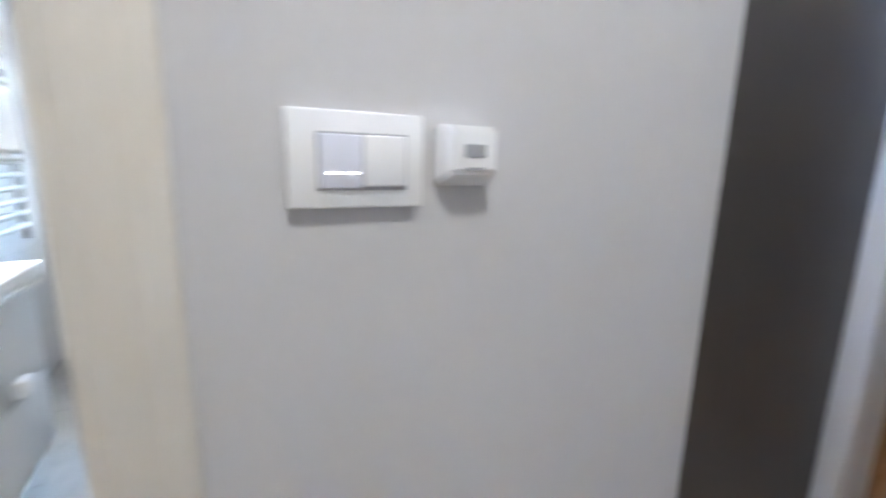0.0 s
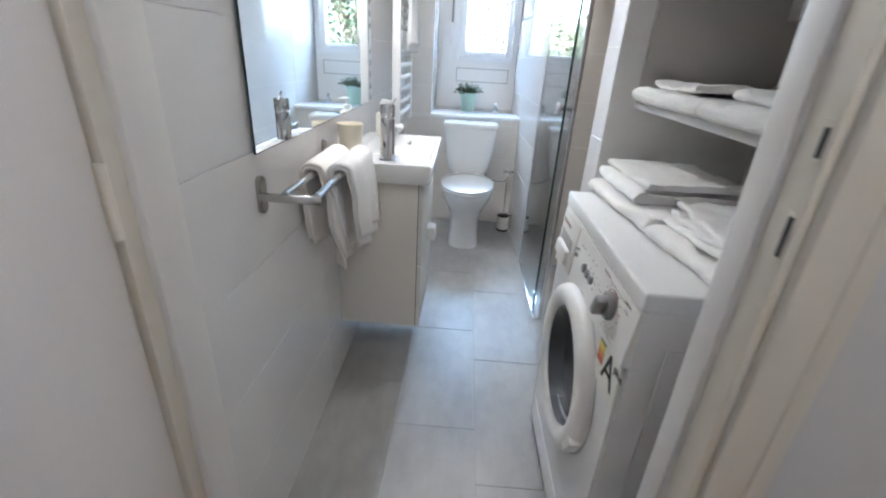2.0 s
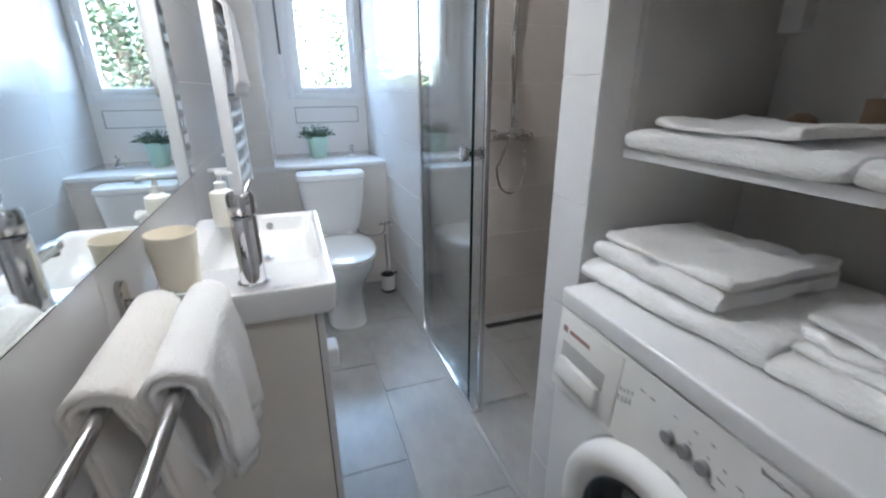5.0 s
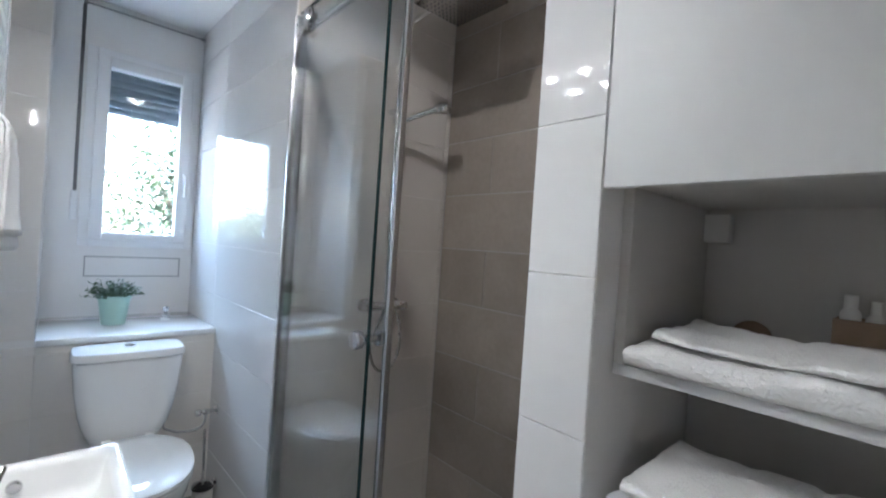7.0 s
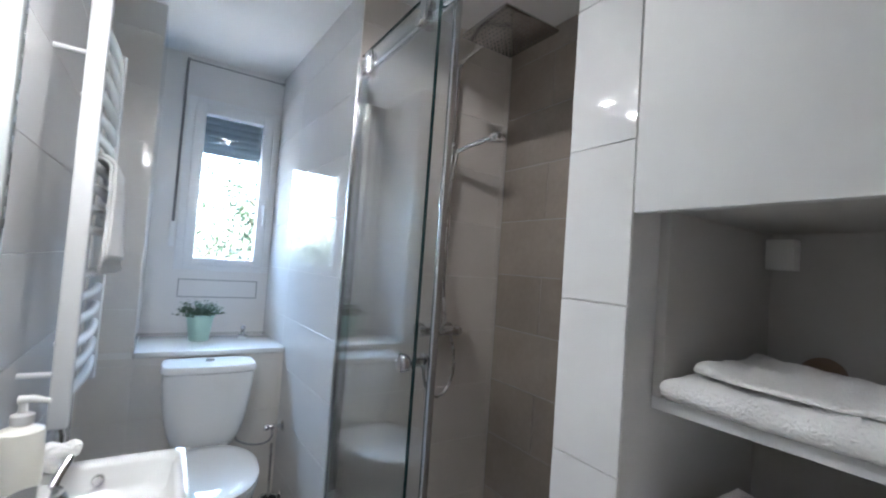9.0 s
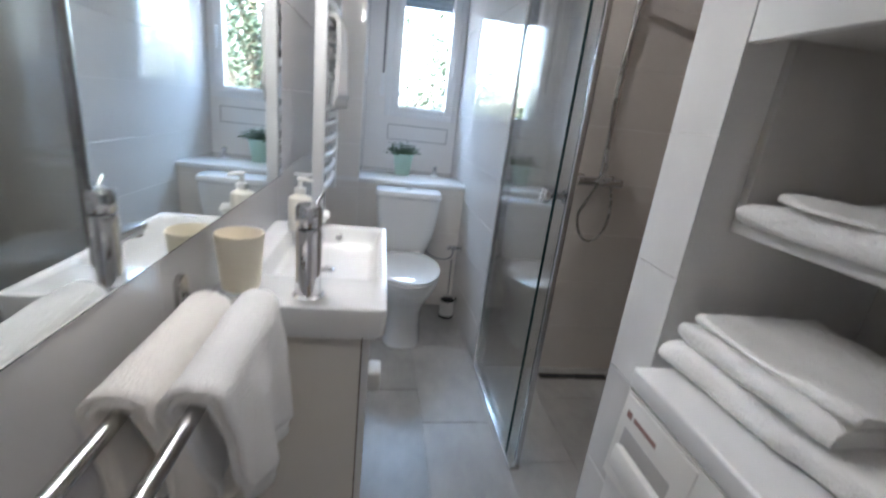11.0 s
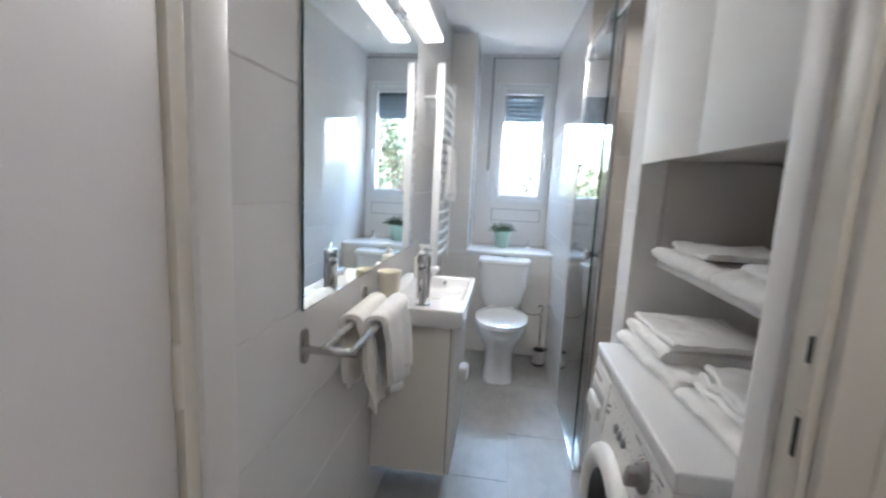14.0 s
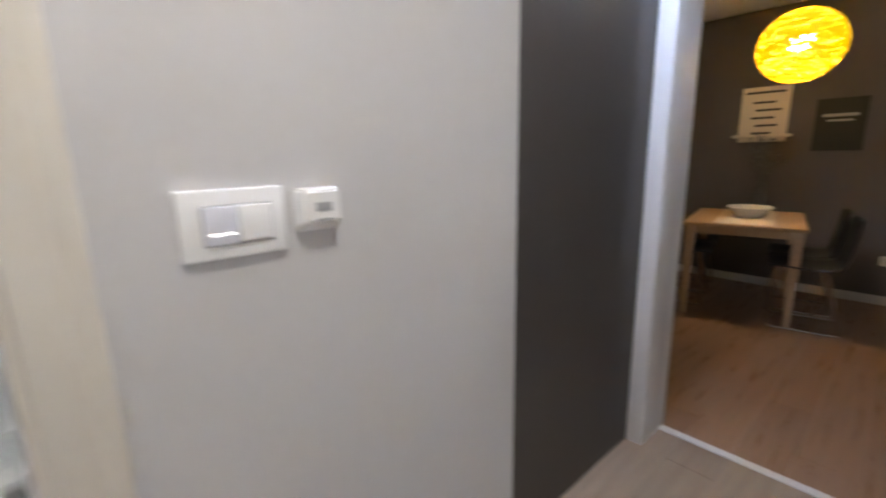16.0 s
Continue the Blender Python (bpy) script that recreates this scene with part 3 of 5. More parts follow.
vs = [bm.verts.new(c) for c in ((-0.006, 0.004, 0.697), (-0.006, 0.598, 0.640), (-0.002, 0.598, 0.812), (-0.002, 0.004, 0.812),
                                (0.006, 0.004, 0.697), (0.006, 0.598, 0.640), (0.006, 0.598, 0.812), (0.006, 0.004, 0.812))]
for f in ((0, 1, 2, 3), (7, 6, 5, 4), (0, 4, 5, 1), (1, 5, 6, 2), (2, 6, 7, 3), (3, 7, 4, 0)):
    bm.faces.new([vs[k] for k in f])
for v in vs[:2]:
    v.co.x = -0.012
panel = part("control_panel", bm, "plastic_white", wm, "white plastic control panel", smooth=0)


def on_panel(y0, y1, z0, z1, t=0.002, bevel=0.0, shear=0.0):
    """A small flat piece laid on the sloping control panel."""
    bm = boxed(-t, 0.001, y0, y1, z0, z1, bevel)
    for v in bm.verts:
        v.co.x += -0.002 - 0.010 * max(0.0, (0.812 - v.co.z) / 0.13) * 0.9 - 0.0006
    return bm


drawer = part("drawer", on_panel(0.420, 0.592, 0.668, 0.806, 0.0018, 0.001), "plastic_white", wm, "white detergent drawer")
# flat grey patch: the grip's shade is put into its colour
part("grip_shade", on_panel(0.452, 0.575, 0.716, 0.752, 0.0026, 0.001), "recess", drawer, "grey patch painted as the shade in the white grip recess")
part("grip_lip", on_panel(0.455, 0.572, 0.678, 0.722, 0.015, 0.007), "plastic_white", drawer)
part("brand_bar", on_panel(0.500, 0.560, 0.772, 0.780, 0.0024), "dial_red", drawer)
part("brand_bar", on_panel(0.567, 0.580, 0.770, 0.782, 0.0024), "dial_red", drawer)
for y in (0.312, 0.283, 0.254):
    b = part("button", lathe([(0.0115, 0.012), (0.0115, -0.004), (0.010, -0.007), (0.0, -0.0075)], (-0.008, y, 0.744), 18, "X"), "plastic_grey", wm, "grey round push button")
knob = part("knob", lathe([(0.029, 0.01), (0.029, -0.008), (0.026, -0.012), (0.0, -0.013)], (-0.007, 0.120, 0.757), 28, "X"), "plastic_grey", wm, "grey program knob")
bm = boxed(-0.042, -0.018, 0.110, 0.130, 0.733, 0.783, 0.005)
bmesh.ops.rotate(bm, verts=bm.verts, cent=(0, 0.120, 0.757), matrix=Matrix.Rotation(radians(28), 3, "X"))
part("knob_grip", bm, "plastic_grey", knob, "grey knob grip")
def printed(marks):
    """Fine printed dashes on the control panel: (y, z, half width, half height)."""
    bm = bmesh.new()
    for y, z, w, h in marks:
        box(bm, -0.0012, 0.001, y - w, y + w, z - h, z + h)
    for v in bm.verts:
        v.co.x += -0.0026 - 0.0692 * max(0.0, 0.812 - v.co.z)
    return bm


marks = []
for k in range(16):
    a = 2 * math.pi * k / 16 + 0.2
    marks.append((0.120 + 0.046 * math.cos(a), 0.755 + 0.042 * math.sin(a), 0.0024, 0.0016))
for y, z, w in ((0.415, 0.735, 0.002), (0.407, 0.737, 0.002), (0.399, 0.740, 0.002), (0.391, 0.743, 0.002)):
    marks += [(y, z, 0.0010, 0.0050), (y - 0.001, z + 0.017, 0.0009, 0.0036)]
for y, z, w in ((0.372, 0.778, 0.006), (0.352, 0.778, 0.006), (0.310, 0.780, 0.004), (0.276, 0.782, 0.004), (0.250, 0.783, 0.004), (0.289, 0.692, 0.014),
                (0.189, 0.751, 0.013), (0.192, 0.740, 0.008), (0.199, 0.723, 0.009), (0.193, 0.710, 0.012), (0.206, 0.757, 0.005), (0.236, 0.730, 0.006), (0.226, 0.746, 0.005), (0.055, 0.785, 0.006), (0.048, 0.783, 0.004), (0.072, 0.716, 0.005)):
    marks.append((y, z, w * 0.8, 0.0011))
for y, z in ((0.280, 0.761), (0.251, 0.762), (0.228, 0.763), (0.232, 0.747), (0.235, 0.729)):
    marks.append((y, z, 0.0018, 0.0018))
marks += [(0.138, 0.7955, 0.017, 0.0004), (0.083, 0.7955, 0.022, 0.0004), (0.105, 0.7030, 0.038, 0.0007)]
tagged(part("printed_mark", printed(marks), "print_grey", wm, "small grey printed marks", smooth=0), kind="stuff")
part("dial_ring", lathe([(0.0330, 0.004), (0.0330, -0.0002), (0.0340, -0.0002), (0.0340, 0.004)], (-0.0068, 0.120, 0.757), 40, "X", False), "dial_red", wm, "thin red-brown ring round the knob")
DY, DZ = 0.294, 0.474
ring = part("door_ring", lathe([(0.210, 0.002), (0.212, -0.012), (0.207, -0.026), (0.193, -0.036), (0.175, -0.037), (0.161, -0.031), (0.154, -0.024), (0.152, -0.010), (0.151, 0.0)], (-0.004, DY, DZ), 56, "X", False), "plastic_white", wm, "white plastic door ring")
part("ring_seam", lathe([(0.2125, 0.0), (0.2150, -0.001), (0.2150, 0.002), (0.2125, 0.003)], (-0.004, DY, DZ), 56, "X", False), "print_grey", ring, "dark seam round the door")
part("door_seal", lathe([(0.152, -0.020), (0.149, 0.004), (0.143, 0.020), (0.139, 0.022), (0.137, 0.060)], (-0.005, DY, DZ), 48, "X", False), "rubber", ring, "dark rubber door seal")
part("drum_wall", lathe([(0.139, 0.060), (0.146, 0.066), (0.146, 0.200)], (-0.005, DY, DZ), 48, "X", False), "drum", ring, "steel drum wall")
part("drum_back", lathe([(0.146, 0.200), (0.060, 0.192), (0.056, 0.182), (0.0, 0.178)], (-0.005, DY, DZ), 48, "X", False), "drum", ring, "steel drum back")
for k in range(3):
    bm = boxed(0.080, 0.190, -0.016, 0.016, -0.144, -0.102, 0.010)
    bmesh.ops.rotate(bm, verts=bm.verts, cent=(0, 0, 0), matrix=Matrix.Rotation(radians(40 + 120 * k), 3, "X"))
    bmesh.ops.translate(bm, verts=bm.verts, vec=(0, DY, DZ))
    part("drum_paddle", bm, "plastic_grey", ring, "grey drum paddle")
part("door_glass", lathe([(0.152, -0.022), (0.146, -0.024), (0.140, -0.016), (0.132, 0.004), (0.124, 0.026), (0.112, 0.040), (0.085, 0.047), (0.045, 0.050), (0.0, 0.051)], (-0.005, DY, DZ), 48, "X", False), "door_glass", ring, "tinted glass bowl of the round door").visible_shadow = False
bm = boxed(-0.039, -0.010, -0.026, 0.026, -0.034, 0.034, 0.007)
bmesh.ops.rotate(bm, verts=bm.verts, cent=(0, 0, 0), matrix=Matrix.Rotation(radians(30), 3, "X"))
bmesh.ops.translate(bm, verts=bm.verts, vec=(0, DY - 0.172, DZ - 0.078))
part("door_handle", bm, "plastic_white", ring)
# energy label
lab = part("energy_label", boxed(-0.0052, -0.0038, 0.012, 0.134, 0.585, 0.692), "label_paper", wm, "cream energy label with coloured bars", smooth=0)
for k, c in enumerate(("green", "yellow", "orange", "red")):
    part("colour_bar", boxed(-0.0060, -0.0050, 0.097, 0.131, 0.672 - 0.015 * k, 0.687 - 0.015 * k), c, lab, smooth=0)


def text(words, size, at, material, parent, name="lettering"):
    """Raised letters on a face that looks towards -x."""
    cu = bpy.data.curves.new(name, "FONT")
    cu.body, cu.size, cu.extrude = words, size, 0.0004
    tmp = new(name, cu)
    me = bpy.data.meshes.new_from_object(tmp.evaluated_get(bpy.context.evaluated_depsgraph_get()))
    bpy.data.objects.remove(tmp)
    me.transform(Matrix.Translation(Vector(at) - ORIGIN[parent.name]) @ Matrix(((0, 0, -1, 0), (-1, 0, 0, 0), (0, 1, 0, 0), (0, 0, 0, 1))))
    me.materials.append(M[material])
    ob = new(name, me)
    ob.parent = parent
    ORIGIN[ob.name] = ORIGIN[parent.name]
    return ob


text("Easy-Care", 0.0088, (-0.0052, 0.192, 0.7985), "print_dark", panel)
text("Cottons", 0.0088, (-0.0052, 0.066, 0.7985), "print_dark", panel)
text("A", 0.098, (-0.0058, 0.094, 0.612), "ink", lab)
text("plus", 0.026, (-0.0058, 0.038, 0.662), "ink", lab)


# ---- towels ----
def towel(name, x0, x1, y0, y1, z, h, mat_name, label, group, leaves=2, seed=1, sag=0.0, droop=0.0, edge=0.0):
    """A folded terry towel: one long strip laid back and forth, with the rounded folds at the front (towards -x)."""
    rnd = random.Random(seed)
    t = h / leaves
    prof = []                                  # outline of the folded strip in x, z
    n = 7
    for k in range(leaves // 2):
        zb = 2 * k * t
        # outer wrap
        x0 += rnd.uniform(-0.006, 0.010) * k
        low = [(x1 - 0.004 * k, zb + 0.0006), (x0 + 0.12 * (x1 - x0), zb + 0.0006)]
        arc = [(x0 + t - t * math.sin(math.pi * i / (2 * n) * 2) , zb + t - t * math.cos(math.pi * i / n)) for i in range(n + 1)]
        top = [(x0 + 0.12 * (x1 - x0) + 0.01, zb + 2 * t - 0.0006), (x1 - 0.004 * k, zb + 2 * t - 0.0006)]
        prof.append(low + arc + top)
    ob = thing(name, ((x0 + x1) / 2, (y0 + y1) / 2, z), label, "towel", group)
    ny = 38
    for outline in prof:
        bm = bmesh.new()
        rows = []
        # resample the outline closed
        pts = []
        for (ax, az), (bx, bz) in zip(outline, outline[1:]):
            m = max(1, int(math.hypot(bx - ax, bz - az) / 0.011))
            pts += [(ax + (bx - ax) * i / m, az + (bz - az) * i / m) for i in range(m)]
        pts.append(outline[-1])
        zlo, zhi = min(p[1] for p in pts), max(p[1] for p in pts)
        for j in range(ny + 1):
            f = j / ny
            y = y0 + (y1 - y0) * f
            tuck = 0.22 * math.exp(-((min(f, 1 - f) * (y1 - y0)) / 0.010) ** 2)     # rounded ends
            row = []
            for px, pz in pts:
                nz = 1.3 * noise.noise(Vector((px * 8, y * 8, seed * 3.1 + pz * 4))) + 0.7 * noise.noise(Vector((px * 30, y * 18, seed * 1.7)))
                nz -= 1.5 * max(0.0, 0.22 - abs(noise.noise(Vector((px * 7 + y * 5, y * 8 - px * 3, seed * 5.3))))) / 0.22
                zz = (zlo + zhi) / 2 + (pz - (zlo + zhi) / 2) * (1 - tuck)
                zz += (0.0042 * nz + sag * 0.012 * math.sin(math.pi * f)) * (zz / max(h, 0.01) + 0.15)
                zz -= droop * max(0.0, 0.06 - f * (y1 - y0)) * 1.3
                xx = px + 0.011 * noise.noise(Vector((y * 7, seed, zz * 24))) + 0.004 * noise.noise(Vector((y * 24, seed, zz * 40))) + edge * (f - 0.5)
                row.append(bm.verts.new((xx, y + 0.012 * noise.noise(Vector((px * 9, seed + 7 + (f > 0.5), pz * 30))) * (2 * f - 1) ** 2, z + max(zz, 0.0004))))
            rows.append(row)
        for a, b in zip(rows, rows[1:]):
            for i in range(len(pts) - 1):
                bm.faces.new((a[i], a[i + 1], b[i + 1], b[i]))
            bm.faces.new((a[-1], a[0], b[0], b[-1]))
        # ends show the edge of the inner fold
        for row, s in ((rows[0], -1), (rows[-1], 1)):
            half = len(row) // 2
            for i in range(half):
                q = [row[i], row[i + 1], row[-2 - i], row[-1 - i]]
                if len(set(q)) == 4:
                    bm.faces.new(q if s < 0 else q[::-1])
                elif len(set(q)) == 3:
                    u = list(dict.fromkeys(q))
                    bm.faces.new(u if s < 0 else u[::-1])
        part("fold", bm, mat_name, ob, smooth=70)
    return ob


G1, G2 = "folded towels on the washing machine", "folded towels on the niche shelf"
towel("folded_towel", 0.068, 0.42, 0.276, 0.634, 0.8535, 0.040, "terry", "large white terry towel folded on the washing machine", G1, 2, 1, edge=-0.026)
towel("folded_towel", 0.081, 0.36, 0.362, 0.624, 0.8945, 0.036, "terry", "white terry towel folded in the stack's middle", G1, 2, 2, edge=-0.018)
towel("folded_towel", 0.098, 0.34, 0.356, 0.612, 0.9315, 0.022, "terry", "small white terry towel folded on top of the stack", G1, 2, 3, sag=-0.5, edge=-0.010)
towel("folded_towel", 0.108, 0.43, -0.062, 0.276, 0.8535, 0.030, "terry", "large white terry towel folded, hanging over the machine's edge", G1, 2, 4, droop=0.7, edge=-0.040)
towel("folded_towel", 0.134, 0.41, 0.026, 0.272, 0.8845, 0.036, "terry", "white terry towel folded with a loose corner", G1, 4, 5, edge=-0.024)
towel("folded_towel", 0.134, 0.40, 0.052, 0.264, 0.9215, 0.018, "terry", "small white terry towel folded on top of the stack", G1, 2, 6, sag=-0.4, edge=0.020)
towel("folded_towel", 0.128, 0.41, 0.268, 0.640, 1.1035, 0.042, "terry", "thick white terry towel folded on the shelf", G2, 2, 7)
towel("folded_towel", 0.156, 0.40, 0.345, 0.618, 1.1465, 0.018, "terry", "thin white terry towel folded on a thicker one", G2, 2, 8, sag=-0.5, edge=0.02)
towel("folded_towel", 0.128, 0.41, -0.07, 0.256, 1.1035, 0.040, "terry", "thick white terry towel folded on the shelf", G2, 2, 9, edge=-0.015)
towel("folded_towel", 0.154, 0.40, -0.03, 0.228, 1.1445, 0.020, "terry", "thin white terry towel folded on a thicker one", G2, 2, 10, edge=0.02)

# ---- vanity, mirror, rack ----
van = thing("vanity_unit", (-0.6, 1.07, 0.198), "white wall-hung vanity cabinet with two drawers", "vanity")
VX, VY0, VY1 = -0.447, 0.815, 1.315
part("body", boxed(XL + 0.001, VX - 0.018, VY0, VY1, 0.198, 0.790, 0.001), "cabinet_side", van)
for z0, z1 in ((0.199, 0.463), (0.467, 0.785)):
    part("drawer_front", boxed(VX - 0.0150, VX, VY0 + 0.0005, VY1 - 0.0005, z0, z1, 0.0015), "lacquer", van)
# dark sheet that paints the shade between cabinet body and drawer fronts
part("painted_gap_shade", boxed(VX - 0.0180, VX - 0.0150, VY0 + 0.002, VY1 - 0.002, 0.202, 0.783), "gap", van)
bm = boxed(VX - 0.001, VX + 0.036, 1.03, 1.10, 0.478, 0.538, 0.009, 3)
part("drawer_handle", bm, "plastic_white", van, "short white drawer pull")

basin = thing("wash_basin", (-0.6, 1.06, 0.79), "shallow rectangular white ceramic basin on the vanity", "basin")
bm = bmesh.new()
BX0, BX1, BY0, BY1, BZ = XL + 0.001, -0.417, 0.762, 1.350, 0.856
# rim and bowl as rings of rounded rectangles
def rect(cx, cy, hx, hy, r, z, n=6):
    pts = []
    for sx, sy, a0 in ((1, 1, 0), (-1, 1, 90), (-1, -1, 180), (1, -1, 270)):
        for k in range(n + 1):
            a = radians(a0 + 90 * k / n)
            pts.append((cx + sx * (hx - r) + r * math.cos(a), cy + sy * (hy - r) + r * math.sin(a), z))
    return pts
cx, cy = (BX0 + BX1) / 2, (BY0 + BY1) / 2
hx, hy = (BX1 - BX0) / 2, (BY1 - BY0) / 2
bx, by = -0.570, 1.125                  # bowl
rings = [rect(cx, cy, hx - 0.010, hy - 0.010, 0.012, BZ - 0.066), rect(cx, cy, hx - 0.002, hy - 0.002, 0.014, BZ - 0.055), rect(cx, cy, hx, hy, 0.012, BZ - 0.008),
         rect(cx, cy, hx - 0.002, hy - 0.002, 0.012, BZ - 0.001), rect(cx, cy, hx - 0.008, hy - 0.008, 0.010, BZ + 0.001), rect(cx, cy, hx - 0.014, hy - 0.014, 0.010, BZ - 0.001),
         rect(bx, by, 0.135, 0.205, 0.030, BZ - 0.003), rect(bx, by, 0.128, 0.198, 0.030, BZ - 0.010), rect(bx, by, 0.121, 0.190, 0.035, BZ - 0.046), rect(bx, by, 0.104, 0.170, 0.040, BZ - 0.060), rect(bx, by, 0.02, 0.02, 0.015, BZ - 0.064)]
vr = [[bm.verts.new(p) for p in r] for r in rings]
for a, b in zip(vr, vr[1:]):
    m = len(a)
    for k in range(m):
        bm.faces.new((a[k], a[(k + 1) % m], b[(k + 1) % m], b[k]))
bm.faces.new(vr[0][::-1]), bm.faces.new(vr[-1])
part("bowl", bm, "ceramic", basin, smooth=50)
part("drain", lathe([(0.0, 0.006), (0.016, 0.006), (0.021, 0.003), (0.022, 0.0)], (bx, by, BZ - 0.0645), 24), "chrome", basin, "chrome drain plug")
part("overflow_hole", lathe([(0.0, -0.004), (0.009, -0.004), (0.011, -0.001), (0.011, 0.004)], (bx + 0.01, by + 0.192, BZ - 0.030), 20, "Y"), "chrome", basin, "chrome overflow ring")

tap = thing("basin_tap", (-0.575, 0.812, BZ), "tall chrome single-lever basin tap", "tap")
fx, fy = -0.572, 0.815
body = part("body", lathe([(0.030, 0.0), (0.030, 0.005), (0.0245, 0.008), (0.0235, 0.132), (0.022, 0.139), (0.0, 0.140)], (fx, fy, BZ), 32), "chrome", tap)
bm = boxed(fx - 0.016, fx + 0.016, fy, fy + 0.115, BZ + 0.075, BZ + 0.095, 0.005)
part("spout", bm, "chrome", tap)
part("aerator", lathe([(0.011, -0.008), (0.011, 0.0)], (fx, fy + 0.10, BZ + 0.075), 16), "steel", tap)
part("lever_cap", lathe([(0.0235, 0.0), (0.0245, 0.004), (0.0245, 0.034), (0.021, 0.040), (0.0, 0.041)], (fx, fy, BZ + 0.1425), 32), "chrome", tap)
part("lever", tubed([(fx + 0.008, fy + 0.008, BZ + 0.174), (fx + 0.012, fy + 0.022, BZ + 0.186), (fx + 0.018, fy + 0.046, BZ + 0.196)], [0.0045, 0.0040, 0.0036], 10), "chrome", tap)

mir = thing("mirror", (XL, 0.82, 0.985), "large frameless wall mirror over the basin", "mirror")
part("backing", boxed(XL + 0.0005, XL + 0.005, 0.240, 1.400, 0.988, 1.920), "plastic_grey", mir, smooth=0)
part("glass_edge", boxed(XL + 0.005, XL + 0.0088, 0.2355, 1.4045, 0.9845, 1.9245, 0.0008), "edge_green", mir, "dark green glass edge")
part("reflecting_face", boxed(XL + 0.0085, XL + 0.0094, 0.238, 1.402, 0.987, 1.922), "mirror", mir, smooth=0)
ml = thing("mirror_light", (XL, 1.09, 1.925), "slim bright LED bar clipped to the top of the mirror", "lamp")
part("clip", boxed(XL + 0.001, XL + 0.020, 1.055, 1.125, 1.9255, 1.952, 0.003), "chrome", ml)
part("arm", boxed(XL + 0.018, -0.675, 1.078, 1.102, 1.940, 1.950, 0.002), "chrome", ml)
part("housing", boxed(-0.713, -0.622, 0.812, 1.372, 1.930, 1.943, 0.003), "alu", ml)
part("diffuser", boxed(-0.711, -0.624, 0.815, 1.369, 1.920, 1.931, 0.003), "led_panel", ml, "glowing white diffuser")
for k in range(4):
    part("led_spot", lathe([(0.0, -0.005), (0.018, -0.004), (0.023, 0.0), (0.023, 0.004)], (-0.668, 0.895 + 0.135 * k, 1.918), 20), "led", ml, "bright LED spot")

rack = thing("towel_rack", (XL, 0.48, 0.905), "brushed steel double-bar towel rack on the tiled wall", "towel rack")
for y, yo in ((0.250, -0.03), (0.700, 0.0)):
    bm = lathe([(0.0, 0.010), (0.014, 0.010), (0.016, 0.008), (0.016, 0.0)], (0, 0, 0), 20, "X")
    for v in bm.verts:
        v.co.z += 0.026 * (1 if v.co.z > 0 else -1)
        v.co += Vector((XL, y, 0.895))
    part("wall_plate", bm, "steel", rack)
    part("arm", boxed(XL + 0.008, -0.613, y + yo / 2 - 0.012, y + yo / 2 + 0.0, 0.888, 0.906, 0.003), "steel", rack)
for x in (-0.690, -0.622):
    part("bar", tubed([(x, 0.229, 0.905), (x, 0.697, 0.905)], 0.0085, 14), "steel", rack)


def hung(name, x, y0, y1, front, back, z, mat_name, label, seed, r=0.013, skew=0.0):
    """A hand towel folded lengthwise and hung over a bar that runs along y."""
    ob = thing(name, (x, (y0 + y1) / 2, z), label, "towel", "hand towels on the rack")
    n, m = 34, 16
    for t, lift in ((0.0, 0.0), (0.009, 1.0)):
        bm = bmesh.new()
        rr = r + t
        prof = [(-rr, -back + lift * 0.02 + (back - lift * 0.02) * k / 12) for k in range(12)]
        prof += [(-rr * math.cos(math.pi * k / 8), rr * math.sin(math.pi * k / 8)) for k in range(9)]
        prof += [(rr, -(front - lift * 0.035) * k / 12) for k in range(1, 13)]
        rows = []
        for j in range(m + 1):
            f = j / m
            y = y0 + (y1 - y0) * f
            row = []
            for px, pz in prof:
                low = max(0.0, -pz)
                wave = 0.012 * low / 0.2 * math.sin(9.0 * f + seed * 2 + 5 * low) + 0.006 * noise.noise(Vector((y * 14, pz * 7, seed)))
                pinch = 1 - 0.10 * min(1.0, low / 0.25)
                yy = (y0 + y1) / 2 + (y - (y0 + y1) / 2) * pinch + 0.010 * low / 0.2 * math.sin(seed + 3 * pz * 10) + skew * low * (1.15 - f)
                out = 0.010 * min(1.0, low / 0.06)
                row.append(bm.verts.new((x + px * (1 + (0.1 if pz > 0 else 0)) + (out + wave) * (1 if px > 0 else -0.5) - (0.004 if px < 0 else 0), yy,
                                         z + pz + 0.012 * noise.noise(Vector((y * 7, seed, 3))) * min(1.0, low / 0.1))))
            rows.append(row)
        for a, b in zip(rows, rows[1:]):
            for i in range(len(prof) - 1):
                bm.faces.new((a[i], a[i + 1], b[i + 1], b[i]))
        o = part("layer", bm, mat_name, ob, smooth=80)
        md = o.modifiers.new("thickness", "SOLIDIFY")
        md.thickness, md.offset = 0.0075, 1.0
    return ob


hung("hand_towel", -0.690, 0.400, 0.650, 0.305, 0.22, 0.905, "terry_cream", "cream terry hand towel folded over the inner bar", 3, skew=0.22)
hung("hand_towel", -0.622, 0.410, 0.665, 0.245, 0.23, 0.905, "terry", "white terry hand towel folded over the outer bar", 2, skew=0.34)

